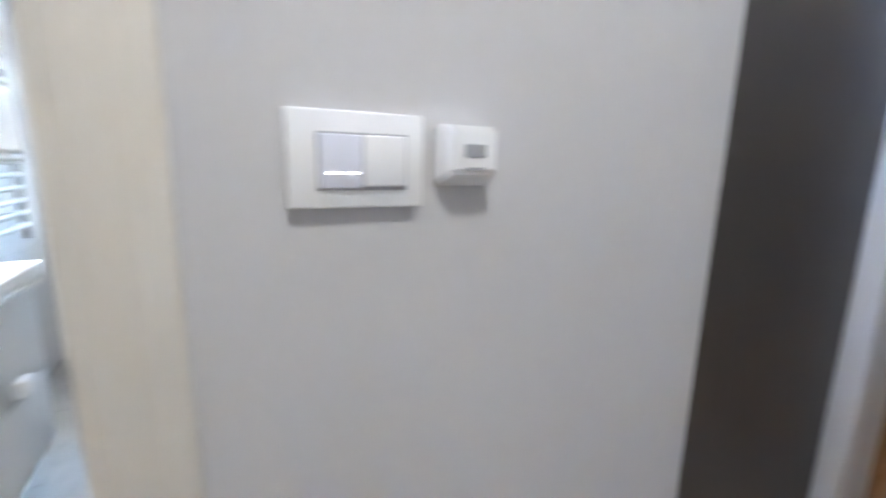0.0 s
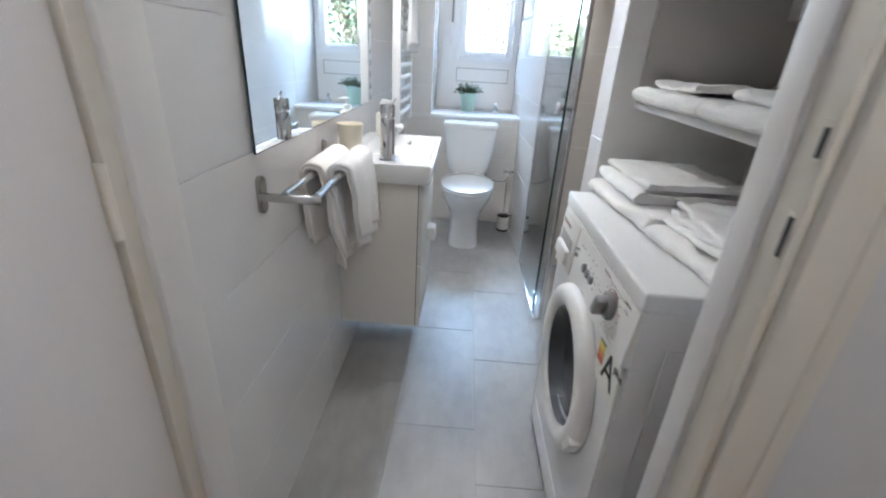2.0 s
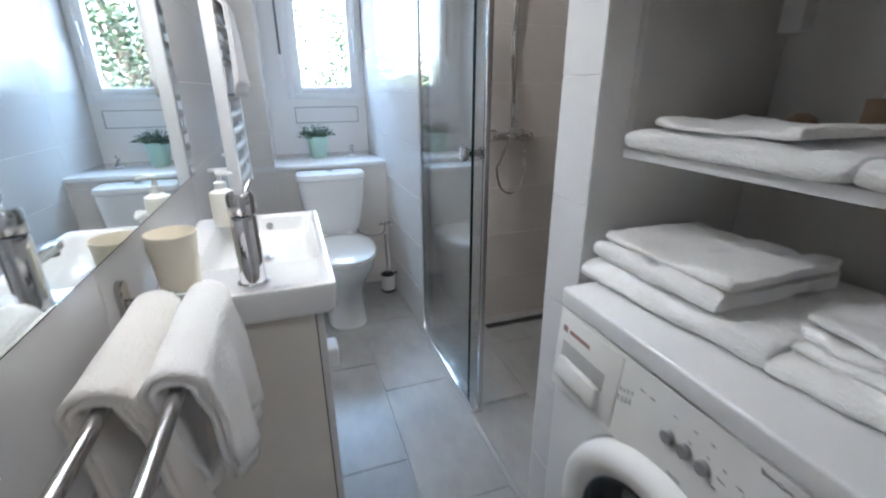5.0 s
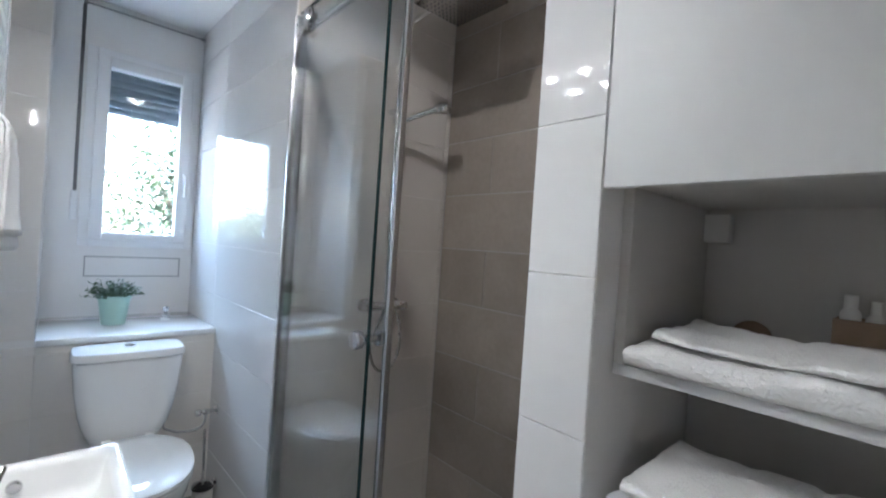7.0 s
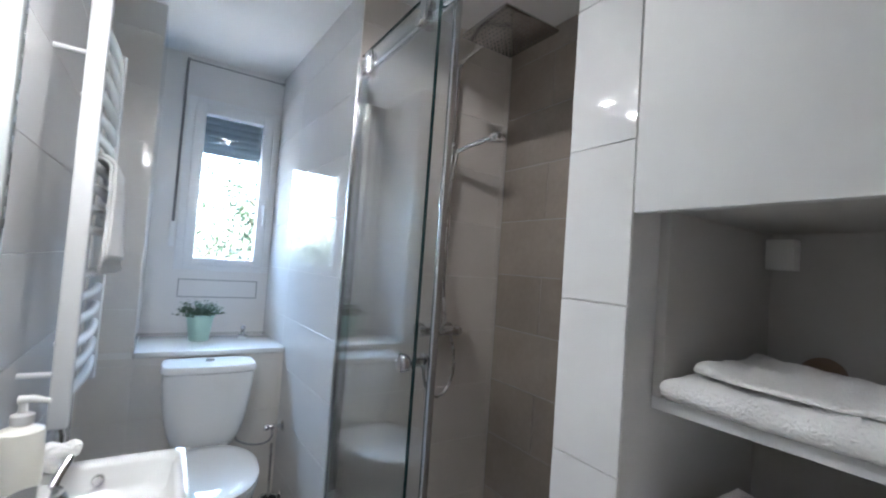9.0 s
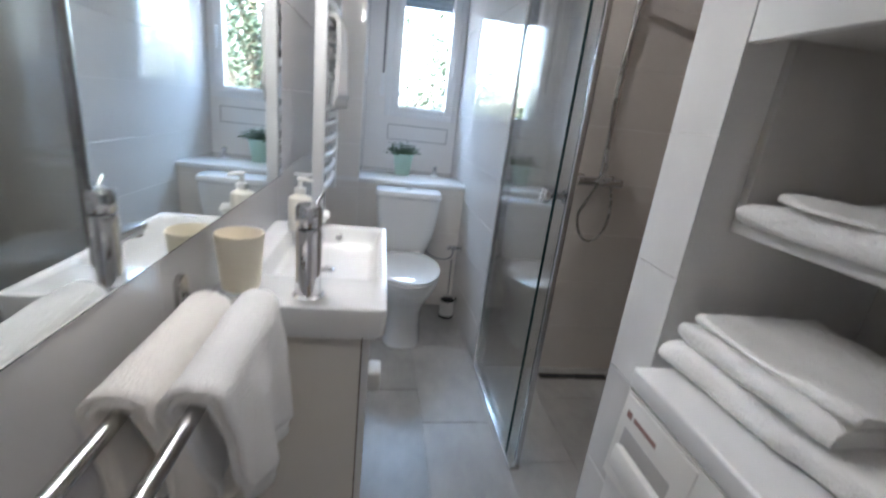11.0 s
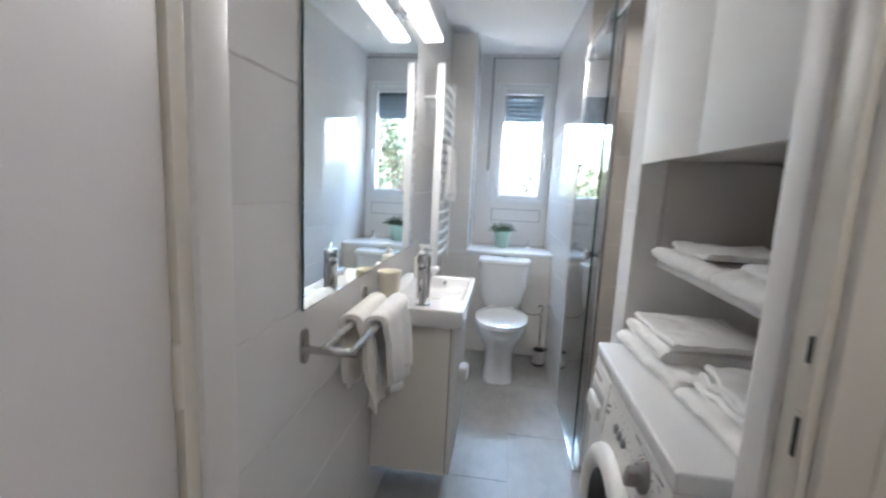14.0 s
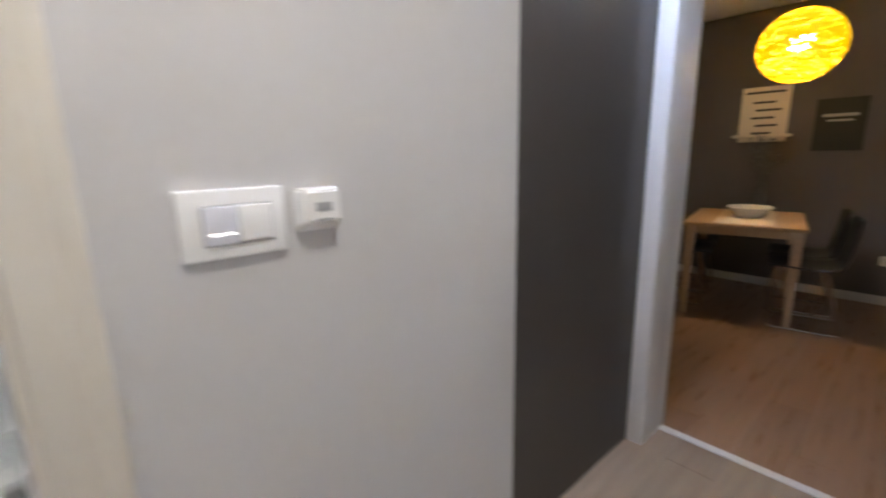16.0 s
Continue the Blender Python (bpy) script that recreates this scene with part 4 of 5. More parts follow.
cup = thing("tumbler", (-0.704, 0.865, BZ), "cream plastic toothbrush tumbler on the basin", "cup")
part("body", lathe([(0.0, 0.006), (0.030, 0.006), (0.033, 0.012), (0.041, 0.108), (0.0425, 0.110), (0.044, 0.108), (0.0375, 0.025), (0.035, 0.003), (0.033, 0.0), (0.0, 0.0)], (-0.704, 0.845, BZ), 32), "cup", cup)
part("rim", lathe([(0.0415, 0.1085), (0.0425, 0.1112), (0.0440, 0.1112), (0.0448, 0.1085), (0.0444, 0.1060), (0.0425, 0.1060), (0.0415, 0.1085)], (-0.704, 0.845, BZ), 32, "Z", False), "cup", cup, "rolled cream rim")
soap = thing("soap_dispenser", (-0.668, 1.275, BZ), "cream ceramic soap dispenser with a pump", "soap dispenser")
sx, sy = -0.668, 1.275
part("bottle", lathe([(0.0, 0.0), (0.031, 0.0), (0.033, 0.004), (0.033, 0.082), (0.031, 0.094), (0.018, 0.100), (0.014, 0.104), (0.014, 0.112), (0.0, 0.113)], (sx, sy, BZ), 32), "soap", soap)
part("collar", lathe([(0.016, 0.0), (0.016, 0.014), (0.007, 0.018), (0.006, 0.034), (0.0, 0.034)], (sx, sy, BZ + 0.106), 24), "plastic_white", soap)
part("pump_head", tubed([(sx - 0.006, sy, BZ + 0.145), (sx + 0.012, sy - 0.004, BZ + 0.147), (sx + 0.036, sy - 0.012, BZ + 0.143)], [0.008, 0.007, 0.004], 12), "plastic_white", soap)
bm = bmesh.new()
for k in range(3):
    tube(bm, [(-0.640 + 0.010 * k + 0.022 * math.cos(a), 1.325 + 0.016 * math.sin(a), BZ + 0.010 + 0.012 * k + 0.004 * math.sin(3 * a)) for a in [2 * math.pi * i / 18 for i in range(19)]], 0.010, 8)
solid("bath_puff", bm, "terry", "crumpled white sponge puff on the basin's corner", "sponge", at=(-0.635, 1.325, BZ - 0.001))

# ---- towel radiator ----
rad = thing("towel_radiator", (XL, 1.95, 0.83), "white ladder towel radiator with curved rungs", "radiator")
RX, RY0, RY1, RZ0, RZ1 = -0.668, 1.63, 2.09, 0.830, 1.900
for y in (RY0, RY1):
    part("post", boxed(RX - 0.020, RX + 0.020, y - 0.016, y + 0.016, RZ0, RZ1, 0.006, 3), "radiator", rad)
for z0, cnt, step in ((0.900, 6, 0.058), (1.305, 4, 0.055), (1.545, 6, 0.054)):
    for k in range(cnt):
        pts = [(RX + 0.002 + 0.014 * math.sin(math.pi * i / 10), RY0 + (RY1 - RY0) * i / 10, z0 + step * k) for i in range(11)]
        part("rung", tubed(pts, 0.0125, 10), "radiator", rad)
for y in (RY0 + 0.03, RY1 - 0.03):
    for zz in (RZ0 + 0.12, RZ1 - 0.16):
        part("wall_bracket", tubed([(XL, y, zz), (RX, y, zz)], 0.007, 10), "radiator", rad)
part("valve", lathe([(0.012, -0.06), (0.015, -0.045), (0.017, -0.02), (0.010, 0.0)], (RX, RY0, RZ0), 16), "chrome", rad, "chrome radiator valve")
hung("hand_towel", RX + 0.014, 1.72, 1.96, 0.28, 0.24, 1.470, "terry", "white terry hand towel hung over a radiator rung", 5, 0.022)

# ---- toilet and its corner ----
wc = thing("toilet", (-0.275, 2.3, 0), "white ceramic close-coupled toilet with the lid down", "toilet")
TX = -0.275
part("pan", loft([(TX, 2.28, 0.0, 0.108, 0.225, 3.2, 1.0), (TX, 2.28, 0.015, 0.108, 0.225, 3.0, 1.0), (TX, 2.29, 0.10, 0.102, 0.218, 2.8, 0.98), (TX, 2.28, 0.20, 0.106, 0.228, 2.6, 1.02),
                  (TX, 2.26, 0.28, 0.135, 0.245, 2.4, 1.10), (TX, 2.24, 0.34, 0.165, 0.262, 2.3, 1.15), (TX, 2.24, 0.385, 0.174, 0.268, 2.3, 1.16), (TX, 2.24, 0.395, 0.170, 0.264, 2.3, 1.16)], 40), "ceramic", wc)
part("seat", loft([(TX, 2.20, 0.396, 0.170, 0.200, 2.2, 1.38), (TX, 2.20, 0.400, 0.176, 0.205, 2.2, 1.38), (TX, 2.20, 0.410, 0.176, 0.205, 2.2, 1.38), (TX, 2.20, 0.413, 0.172, 0.201, 2.2, 1.38)], 44), "ceramic", wc)
part("lid", loft([(TX, 2.20, 0.415, 0.172, 0.200, 2.2, 1.38), (TX, 2.20, 0.418, 0.177, 0.206, 2.2, 1.38), (TX, 2.20, 0.428, 0.176, 0.205, 2.2, 1.38), (TX, 2.20, 0.436, 0.160, 0.190, 2.2, 1.38), (TX, 2.20, 0.439, 0.10, 0.13, 2.2, 1.38)], 44), "ceramic", wc)
for dx in (-0.07, 0.07):
    part("hinge", tubed([(TX + dx - 0.015, 2.405, 0.425), (TX + dx + 0.015, 2.405, 0.425)], 0.010, 12), "plastic_white", wc)
part("cistern", loft([(TX, 2.515, 0.396, 0.112, 0.080, 3.2, 1), (TX, 2.515, 0.415, 0.126, 0.088, 3.4, 1), (TX, 2.514, 0.46, 0.146, 0.094, 3.8, 1), (TX, 2.513, 0.52, 0.161, 0.097, 4.2, 1), (TX, 2.512, 0.60, 0.174, 0.099, 4.5, 1), (TX, 2.510, 0.70, 0.182, 0.100, 5, 1), (TX, 2.510, 0.736, 0.183, 0.100, 5, 1)], 40), "ceramic", wc)
part("cistern_lid", loft([(TX, 2.508, 0.737, 0.184, 0.102, 5, 1), (TX, 2.508, 0.742, 0.191, 0.107, 5, 1), (TX, 2.508, 0.758, 0.191, 0.107, 5, 1), (TX, 2.508, 0.769, 0.184, 0.100, 5, 1), (TX, 2.508, 0.773, 0.14, 0.07, 4, 1)], 40), "ceramic", wc)
part("flush_button", lathe([(0.021, -0.003), (0.021, 0.005), (0.018, 0.008), (0.0, 0.009)], (TX, 2.505, 0.773), 24), "chrome", wc, "round chrome flush button")

pot = thing("potted_plant", (-0.305, 2.87, 0.802), "small bushy green plant in a pale green pot on the sill", "plant")
PX, PY, PZ = -0.305, 2.87, 0.802
part("pot", lathe([(0.0, 0.0), (0.045, 0.0), (0.047, 0.004), (0.062, 0.118), (0.066, 0.120), (0.067, 0.134), (0.063, 0.136), (0.058, 0.120), (0.0, 0.118)], (PX, PY, PZ), 32), "pot", pot)
part("soil", lathe([(0.0, 0.124), (0.0575, 0.1225)], (PX, PY, PZ), 24), "soil", pot)
rnd = random.Random(11)
bm = bmesh.new()
for k in range(85):
    a, tilt, ln = rnd.uniform(0, 2 * math.pi), rnd.uniform(0.05, 1.4), rnd.uniform(0.055, 0.118)
    r0 = rnd.uniform(0, 0.045)
    p0 = Vector((PX + r0 * math.cos(a), PY + r0 * math.sin(a), PZ + 0.122))
    d = Vector((math.cos(a) * math.sin(tilt), math.sin(a) * math.sin(tilt), math.cos(tilt)))
    p1 = p0 + d * ln * (1.0 - 0.25 * math.cos(tilt))
    tube(bm, [p0, p1], [0.0014, 0.0008], 4, False)
    for j in range(7):
        q = p0.lerp(p1, 0.25 + 0.75 * j / 6)
        b = rnd.uniform(0, 2 * math.pi)
        o = (Vector((math.cos(b), math.sin(b), rnd.uniform(-0.2, 0.8)))).normalized()
        s = o.cross(d).normalized() * rnd.uniform(0.004, 0.0065)
        L = rnd.uniform(0.016, 0.028)
        vs = [bm.verts.new(c) for c in (q, q + o * L * 0.5 + s, q + o * L + Vector((0, 0, -0.002)), q + o * L * 0.5 - s)]
        bm.faces.new(vs)
part("foliage", bm, "leaf", pot, smooth=0)
glassy = thing("glass_ornament", (-0.09, 2.90, 0.802), "small clear glass bottle with a round stopper on the sill", "ornament")
part("bottle", lathe([(0.0, 0.0), (0.020, 0.0), (0.023, 0.006), (0.021, 0.026), (0.010, 0.036), (0.009, 0.042), (0.0, 0.042)], (-0.09, 2.90, 0.802), 20), "chrome", glassy)
part("stopper", lathe([(0.015 * math.sin(math.pi * k / 8) + 1e-6, 0.015 - 0.015 * math.cos(math.pi * k / 8)) for k in range(9)], (-0.09, 2.90, 0.843), 16), "chrome", glassy)

BXC, BYC = 0.018, 2.455
br = thing("toilet_brush", (BXC, BYC, 0.0), "toilet brush in a white cup with black bands", "toilet brush")
cupb = part("brush_cup", lathe([(0.0, 0.0), (0.040, 0.0), (0.042, 0.004), (0.042, 0.125), (0.039, 0.125), (0.037, 0.008), (0.0, 0.008)], (BXC, BYC, 0.0), 28), "plastic_white", br)
part("cup_band", lathe([(0.0425, 0.0), (0.0445, 0.002), (0.0445, 0.014), (0.0425, 0.016)], (BXC, BYC, 0.001), 28, "Z", False), "black", cupb)
part("cup_band", lathe([(0.0425, 0.0), (0.0445, 0.002), (0.0445, 0.012), (0.0425, 0.014)], (BXC, BYC, 0.113), 28, "Z", False), "black", cupb)
part("lid", lathe([(0.0, 0.008), (0.014, 0.007), (0.030, 0.004), (0.0385, 0.0), (0.0385, -0.006)], (BXC, BYC, 0.122), 28), "black", br, "dark splash lid")
part("brush_handle", tubed([(BXC, BYC, 0.05), (BXC - 0.004, BYC + 0.004, 0.34), (BXC - 0.005, BYC + 0.005, 0.372), (BXC - 0.005, BYC + 0.005, 0.378)], [0.0055, 0.0055, 0.0065, 0.003], 12), "steel", br)


def angle_valve(y, z, label):
    """A chrome stop valve standing off the leaning wall."""
    x = 0.095 + LEAN * (y - SY) - 0.001
    v = thing("angle_valve", (x, y, z), label, "valve", "stop valves beside the toilet")
    part("rosette", lathe([(0.024, 0.0), (0.024, -0.004), (0.014, -0.010), (0.010, -0.012), (0.010, -0.034)], (x, y, z), 20, "X"), "chrome", v)
    part("body", lathe([(0.0, -0.066), (0.010, -0.064), (0.013, -0.056), (0.013, -0.038), (0.010, -0.032)], (x, y, z), 18, "X"), "chrome", v)
    part("outlet", tubed([(x - 0.048, y, z + 0.004), (x - 0.048, y, z - 0.030)], [0.009, 0.007], 12), "chrome", v)
    part("valve_knob", lathe([(0.0, -0.092), (0.012, -0.090), (0.0155, -0.084), (0.0145, -0.070), (0.007, -0.066)], (x, y, z), 16, "X"), "chrome", v)
    return v, x


vl, x = angle_valve(2.515, 0.435, "chrome angle valve with a thin hose to the cistern")
part("hose", tubed([(x - 0.048, 2.515, 0.408), (x - 0.050, 2.515, 0.388), (x - 0.062, 2.518, 0.368), (x - 0.085, 2.522, 0.358), (x - 0.120, 2.527, 0.356), (x - 0.160, 2.532, 0.362), (x - 0.205, 2.536, 0.385), (x - 0.215, 2.536, 0.41)], 0.0048, 10), "plastic_grey", vl, "thin braided hose")
angle_valve(2.470, 0.112, "small chrome angle valve low on the tiled wall")

# ---- shower ----
sg = thing("shower_enclosure", (0.11, 1.58, 0.0), "frameless glass shower screen with a sliding door, pushed open", "shower screen")
fixed = part("fixed_pane", boxed(0.122, 0.128, 1.262, SY - 0.012, 0.012, 2.065), "glass", sg, smooth=0)
slide = part("sliding_pane", boxed(0.092, 0.100, 1.300, SY - 0.04, 0.020, 2.065), "glass", sg, smooth=0)
for o in (fixed, slide):
    o.visible_shadow = False
part("pane_edge", boxed(0.0915, 0.1005, 1.2975, 1.3005, 0.020, 2.065), "edge_green", slide, "dark green glass edge", smooth=0)
part("pane_edge", boxed(0.0915, 0.1005, 1.3005, SY - 0.04, 2.065, 2.0675), "edge_green", slide, "dark green glass edge", smooth=0)
part("edge_profile", boxed(0.116, 0.134, 1.245, 1.264, 0.010, 2.065, 0.003), "alu", sg, "pale metal edge profile")
part("wall_profile", boxed(0.088, 0.136, SY - 0.014, SY - 0.001, 0.010, 2.07, 0.003), "alu", sg, "pale metal wall profile")
part("rail", tubed([(0.110, 0.791, 2.000), (0.110, SY - 0.001, 2.000)], 0.0125, 16), "chrome", sg, "round chrome top rail")
part("floor_rail", boxed(0.088, 0.132, 1.23, SY - 0.014, 0.0, 0.014, 0.003), "alu", sg)
for y in (1.375, 1.795):
    ro = part("roller", lathe([(0.0, -0.012), (0.024, -0.012), (0.026, -0.006), (0.026, 0.006), (0.022, 0.012), (0.0, 0.012)], (0.100, y, 2.036), 24, "X"), "chrome", sg)
    part("roller_stem", boxed(0.078, 0.092, y - 0.015, y + 0.015, 1.965, 2.05, 0.004), "chrome", ro)
    part("roller_bolt", lathe([(0.0, -0.016), (0.014, -0.016), (0.016, -0.010), (0.016, 0.0)], (0.082, y, 1.975), 16, "X"), "chrome", ro)
part("door_knob", lathe([(0.0, -0.036), (0.022, -0.034), (0.026, -0.026), (0.024, -0.012), (0.012, -0.006), (0.012, 0.036), (0.022, 0.040), (0.024, 0.052), (0.0, 0.056)], (0.094, 1.318, 1.010), 24, "X"), "chrome", sg, "round chrome pull knob")

sh = thing("shower_column", (0.55, SY, 1.0), "chrome shower column with rain head, hand shower and mixer", "shower")
MX, MZ = 0.528, 1.00
part("mixer", tubed([(MX - 0.105, SY - 0.055, MZ), (MX - 0.085, SY - 0.055, MZ), (MX - 0.08, SY - 0.055, MZ), (MX + 0.08, SY - 0.055, MZ), (MX + 0.085, SY - 0.055, MZ), (MX + 0.105, SY - 0.055, MZ)], [0.020, 0.024, 0.021, 0.021, 0.024, 0.020], 20), "chrome", sh)
for dx in (-0.075, 0.075):
    part("rosette", lathe([(0.030, 0.0), (0.030, -0.006), (0.014, -0.012), (0.014, -0.05)], (MX + dx, SY - 0.001, MZ), 24, "Y"), "chrome", sh)
part("mixer_lever", tubed([(MX, SY - 0.075, MZ + 0.005), (MX, SY - 0.10, MZ + 0.015), (MX, SY - 0.165, MZ + 0.028)], [0.016, 0.012, 0.007], 12), "chrome", sh)
part("riser", tubed([(MX, SY - 0.055, MZ + 0.02), (MX, SY - 0.055, 2.12), (MX, SY - 0.062, 2.145), (MX, SY - 0.085, 2.165), (MX - 0.005, SY - 0.12, 2.172), (MX - 0.04, 1.475, 2.172)], 0.0105, 14), "chrome", sh)
part("wall_clamp", tubed([(MX, SY, 1.83), (MX, SY - 0.055, 1.83)], 0.012, 12), "chrome", sh)
hd = part("rain_head", boxed(MX - 0.16, MX + 0.085, 1.350, 1.605, 2.128, 2.142, 0.005), "brushed_dark", sh, "square chrome rain shower head")
part("head_joint", lathe([(0.028, 0.0), (0.024, 0.014), (0.013, 0.020), (0.013, 0.034)], (MX - 0.04, 1.48, 2.141), 20), "chrome", hd)
bm = bmesh.new()
for i in range(13):
    for j in range(13):
        cxn, cyn = MX - 0.1515 + 0.019 * i, 1.3585 + 0.020 * j
        box(bm, cxn - 0.0020, cxn + 0.0020, cyn - 0.0020, cyn + 0.0020, 2.1262, 2.1285)
part("nozzles", bm, "rubber", hd, "dark rubber nozzles", smooth=0)
part("slider", lathe([(0.018, -0.022), (0.020, -0.018), (0.020, 0.018), (0.018, 0.022)], (MX, SY - 0.055, 1.79), 18), "chrome", sh)
part("hand_shower", tubed([(MX + 0.005, SY - 0.085, 1.775), (MX + 0.04, SY - 0.125, 1.80), (MX + 0.09, SY - 0.175, 1.828), (MX + 0.11, SY - 0.195, 1.838), (MX + 0.135, SY - 0.215, 1.842)], [0.010, 0.011, 0.013, 0.024, 0.022], 16), "chrome", sh)
part("spray_face", lathe([(0.0, -0.012), (0.032, -0.010), (0.036, -0.002), (0.034, 0.010), (0.0, 0.016)], (MX + 0.122, SY - 0.205, 1.832), 24), "chrome", sh)
pts = [(MX + 0.004 - 0.035 * math.sin(math.pi * k / 8), SY - 0.088, 1.77 - 0.09 * k) for k in range(9)]
pts += [(MX - 0.012 - 0.075 * math.cos(math.pi * k / 10), SY - 0.088, 0.86 - 0.13 * math.sin(math.pi * k / 10)) for k in range(11)]
pts += [(MX + 0.062, SY - 0.080, 0.92), (MX + 0.055, SY - 0.060, 0.985)]
part("hose", tubed(pts, 0.0065, 10), "steel", sh, "ribbed steel shower hose")
dr = thing("linear_drain", (0.60, 1.83, 0.0), "narrow dark linear drain along the shower wall", "drain")
part("frame", boxed(0.415, 0.790, 1.805, 1.855, -0.004, 0.0015, 0.001), "steel", dr)
part("slot", boxed(0.420, 0.785, 1.812, 1.848, 0.0010, 0.0025), "black", dr, smooth=0)

# ---- ceiling lights ----
cl = thing("ceiling_light", (-0.05, 1.26, 2.361), "flat white ceiling lamp with three bright spots", "lamp")
part("plate", boxed(-0.13, 0.03, 1.18, 1.34, 2.361, CEIL, 0.003), "plastic_white", cl)
for dx, dy in ((-0.040, 0.025), (0.040, 0.025), (0.0, -0.040)):
    part("spot", lathe([(0.0, -0.004), (0.022, -0.004), (0.026, 0.0), (0.026, 0.006)], (-0.05 + dx, 1.26 + dy, 2.358), 20), "led", cl, "glowing spot")
hl = thing("hall_lamp", (0.22, -0.85, 2.42), "round white hall ceiling lamp", "lamp")
part("shade", lathe([(0.0, -0.05), (0.13, -0.045), (0.16, -0.02), (0.16, 0.0)], (0.22, -0.85, 2.42), 32), "led_panel", hl)

# ---- hall wall: switch and socket plates ----
sw = thing("light_switch", (0.28, -0.195, 1.22), "white double switch plate with a bluish reflection painted on one rocker and glowing marks", "switch")
part("plate", boxed(0.210, 0.352, -0.206, -0.1955, 1.172, 1.268, 0.003), "plastic_white", sw)
# the blue tint paints a reflection on this white rocker
fr = part("rocker", boxed(0.240, 0.283, -0.2105, -0.2055, 1.192, 1.245, 0.002), "plastic_painted_sheen", sw, "white switch rocker with a bluish reflection painted in")
part("rocker", boxed(0.284, 0.330, -0.2120, -0.2055, 1.194, 1.245, 0.003), "plastic_white", sw)
part("rocker_gap", boxed(0.238, 0.332, -0.2064, -0.2050, 1.190, 1.247), "print_grey", sw, smooth=0)
for x0 in (0.246, 0.265):
    part("pilot_mark", boxed(x0, x0 + 0.014, -0.2112, -0.2100, 1.2064, 1.2080), "led_panel", fr, "small glowing pilot mark", smooth=0)
th = thing("wall_sensor", (0.405, -0.195, 1.22), "small square white wall sensor with tapered sides", "sensor")
bm = boxed(0.366, 0.442, -0.224, -0.1955, 1.192, 1.262)
for v in bm.verts:
    if v.co.y < -0.21:
        v.co.x = 0.407 + (v.co.x - 0.405) * 0.76
        v.co.z = 1.238 + (v.co.z - 1.232) * 0.72
bmesh.ops.bevel(bm, geom=list(bm.edges), offset=0.004, segments=2, affect="EDGES")
hs = part("housing", bm, "plastic_white", th)
part("lens", boxed(0.393, 0.420, -0.2255, -0.2235, 1.226, 1.240, 0.001), "plastic_grey", th, "small grey window")
part("slot", boxed(0.395, 0.418, -0.2255, -0.2235, 1.212, 1.215), "plastic_grey", th)

# ---- dining room ----
TURN = 11                                # the table stands a little askew
tb = thing("dining_table", (0, 0, 0), "light wooden dining table with straight tapered legs", "table")
part("tabletop", boxed(-0.50, 0.50, -0.385, 0.385, 0.725, 0.752, 0.004), "wood", tb)
for x in (-0.445, 0.445):
    for y in (-0.335, 0.335):
        bm = boxed(x - 0.035, x + 0.035, y - 0.035, y + 0.035, 0.0, 0.725, 0.003)
        for v in bm.verts:
            k = 0.62 + 0.38 * v.co.z / 0.725
            v.co.x, v.co.y = x + (v.co.x - x) * k, y + (v.co.y - y) * k
        part("leg", bm, "wood", tb)
for x in (-0.445, 0.445):
    part("apron", boxed(x - 0.011, x + 0.011, -0.300, 0.300, 0.665, 0.725), "wood", tb)
for y in (-0.335, 0.335):
    part("apron", boxed(-0.410, 0.410, y - 0.011, y + 0.011, 0.665, 0.725), "wood", tb)
tb.matrix_basis = pose(4.33, 0.14, 0, 0, 0, TURN)
# thin pale sheet paints the patch of lamplight along the tabletop
lit_patch = solid("painted_lamp_pool", boxed(-0.46, 0.46, -0.19, 0.19, 0.0, 0.0035, 0.001), "paper", "thin beige sheet standing in for the lamp's light on the dining table", "runner")
lit_patch.matrix_basis = pose(4.33, 0.14, 0.7525, 0, 0, TURN)
bw = thing("bowl", (4.33, 0.12, 0.756), "wide shallow white bowl on the table", "bowl")
part("dish", lathe([(0.0, 0.0), (0.09, 0.0), (0.155, 0.075), (0.165, 0.080), (0.160, 0.085), (0.085, 0.012), (0.0, 0.010)], (4.33, 0.12, 0.756), 32), "ceramic", bw)
vs_ = thing("vase", (4.62, 0.13, 0.756), "dark vase with dry dark twigs on the table", "vase")
part("body", lathe([(0.0, 0.0), (0.04, 0.0), (0.055, 0.06), (0.05, 0.14), (0.028, 0.22), (0.034, 0.26), (0.030, 0.26), (0.0, 0.2)], (4.62, 0.13, 0.756), 24), "rubber", vs_)
rnd = random.Random(3)
bm = bmesh.new()
for k in range(26):
    a, o = rnd.uniform(0, 6.28), rnd.uniform(0.03, 0.15)
    p = Vector((4.62, 0.13, 0.98))
    q = p + Vector((o * math.cos(a), o * math.sin(a), rnd.uniform(0.20, 0.44)))
    tube(bm, [p, p.lerp(q, 0.5) + Vector((0, 0, 0.03)), q], 0.003, 5)
    for j in range(5):
        c = p.lerp(q, 0.5 + 0.12 * j)
        d = Vector((rnd.uniform(-1, 1), rnd.uniform(-1, 1), rnd.uniform(-0.4, 1))).normalized() * 0.04
        s = d.cross(Vector((0.3, 0.2, 1))).normalized() * 0.012
        bm.faces.new([bm.verts.new(u) for u in (c, c + d * 0.5 + s, c + d, c + d * 0.5 - s)])
tagged(part("dry_bouquet", bm, "rubber", vs_, "dry dark leafy twigs", smooth=0), kind="stuff")


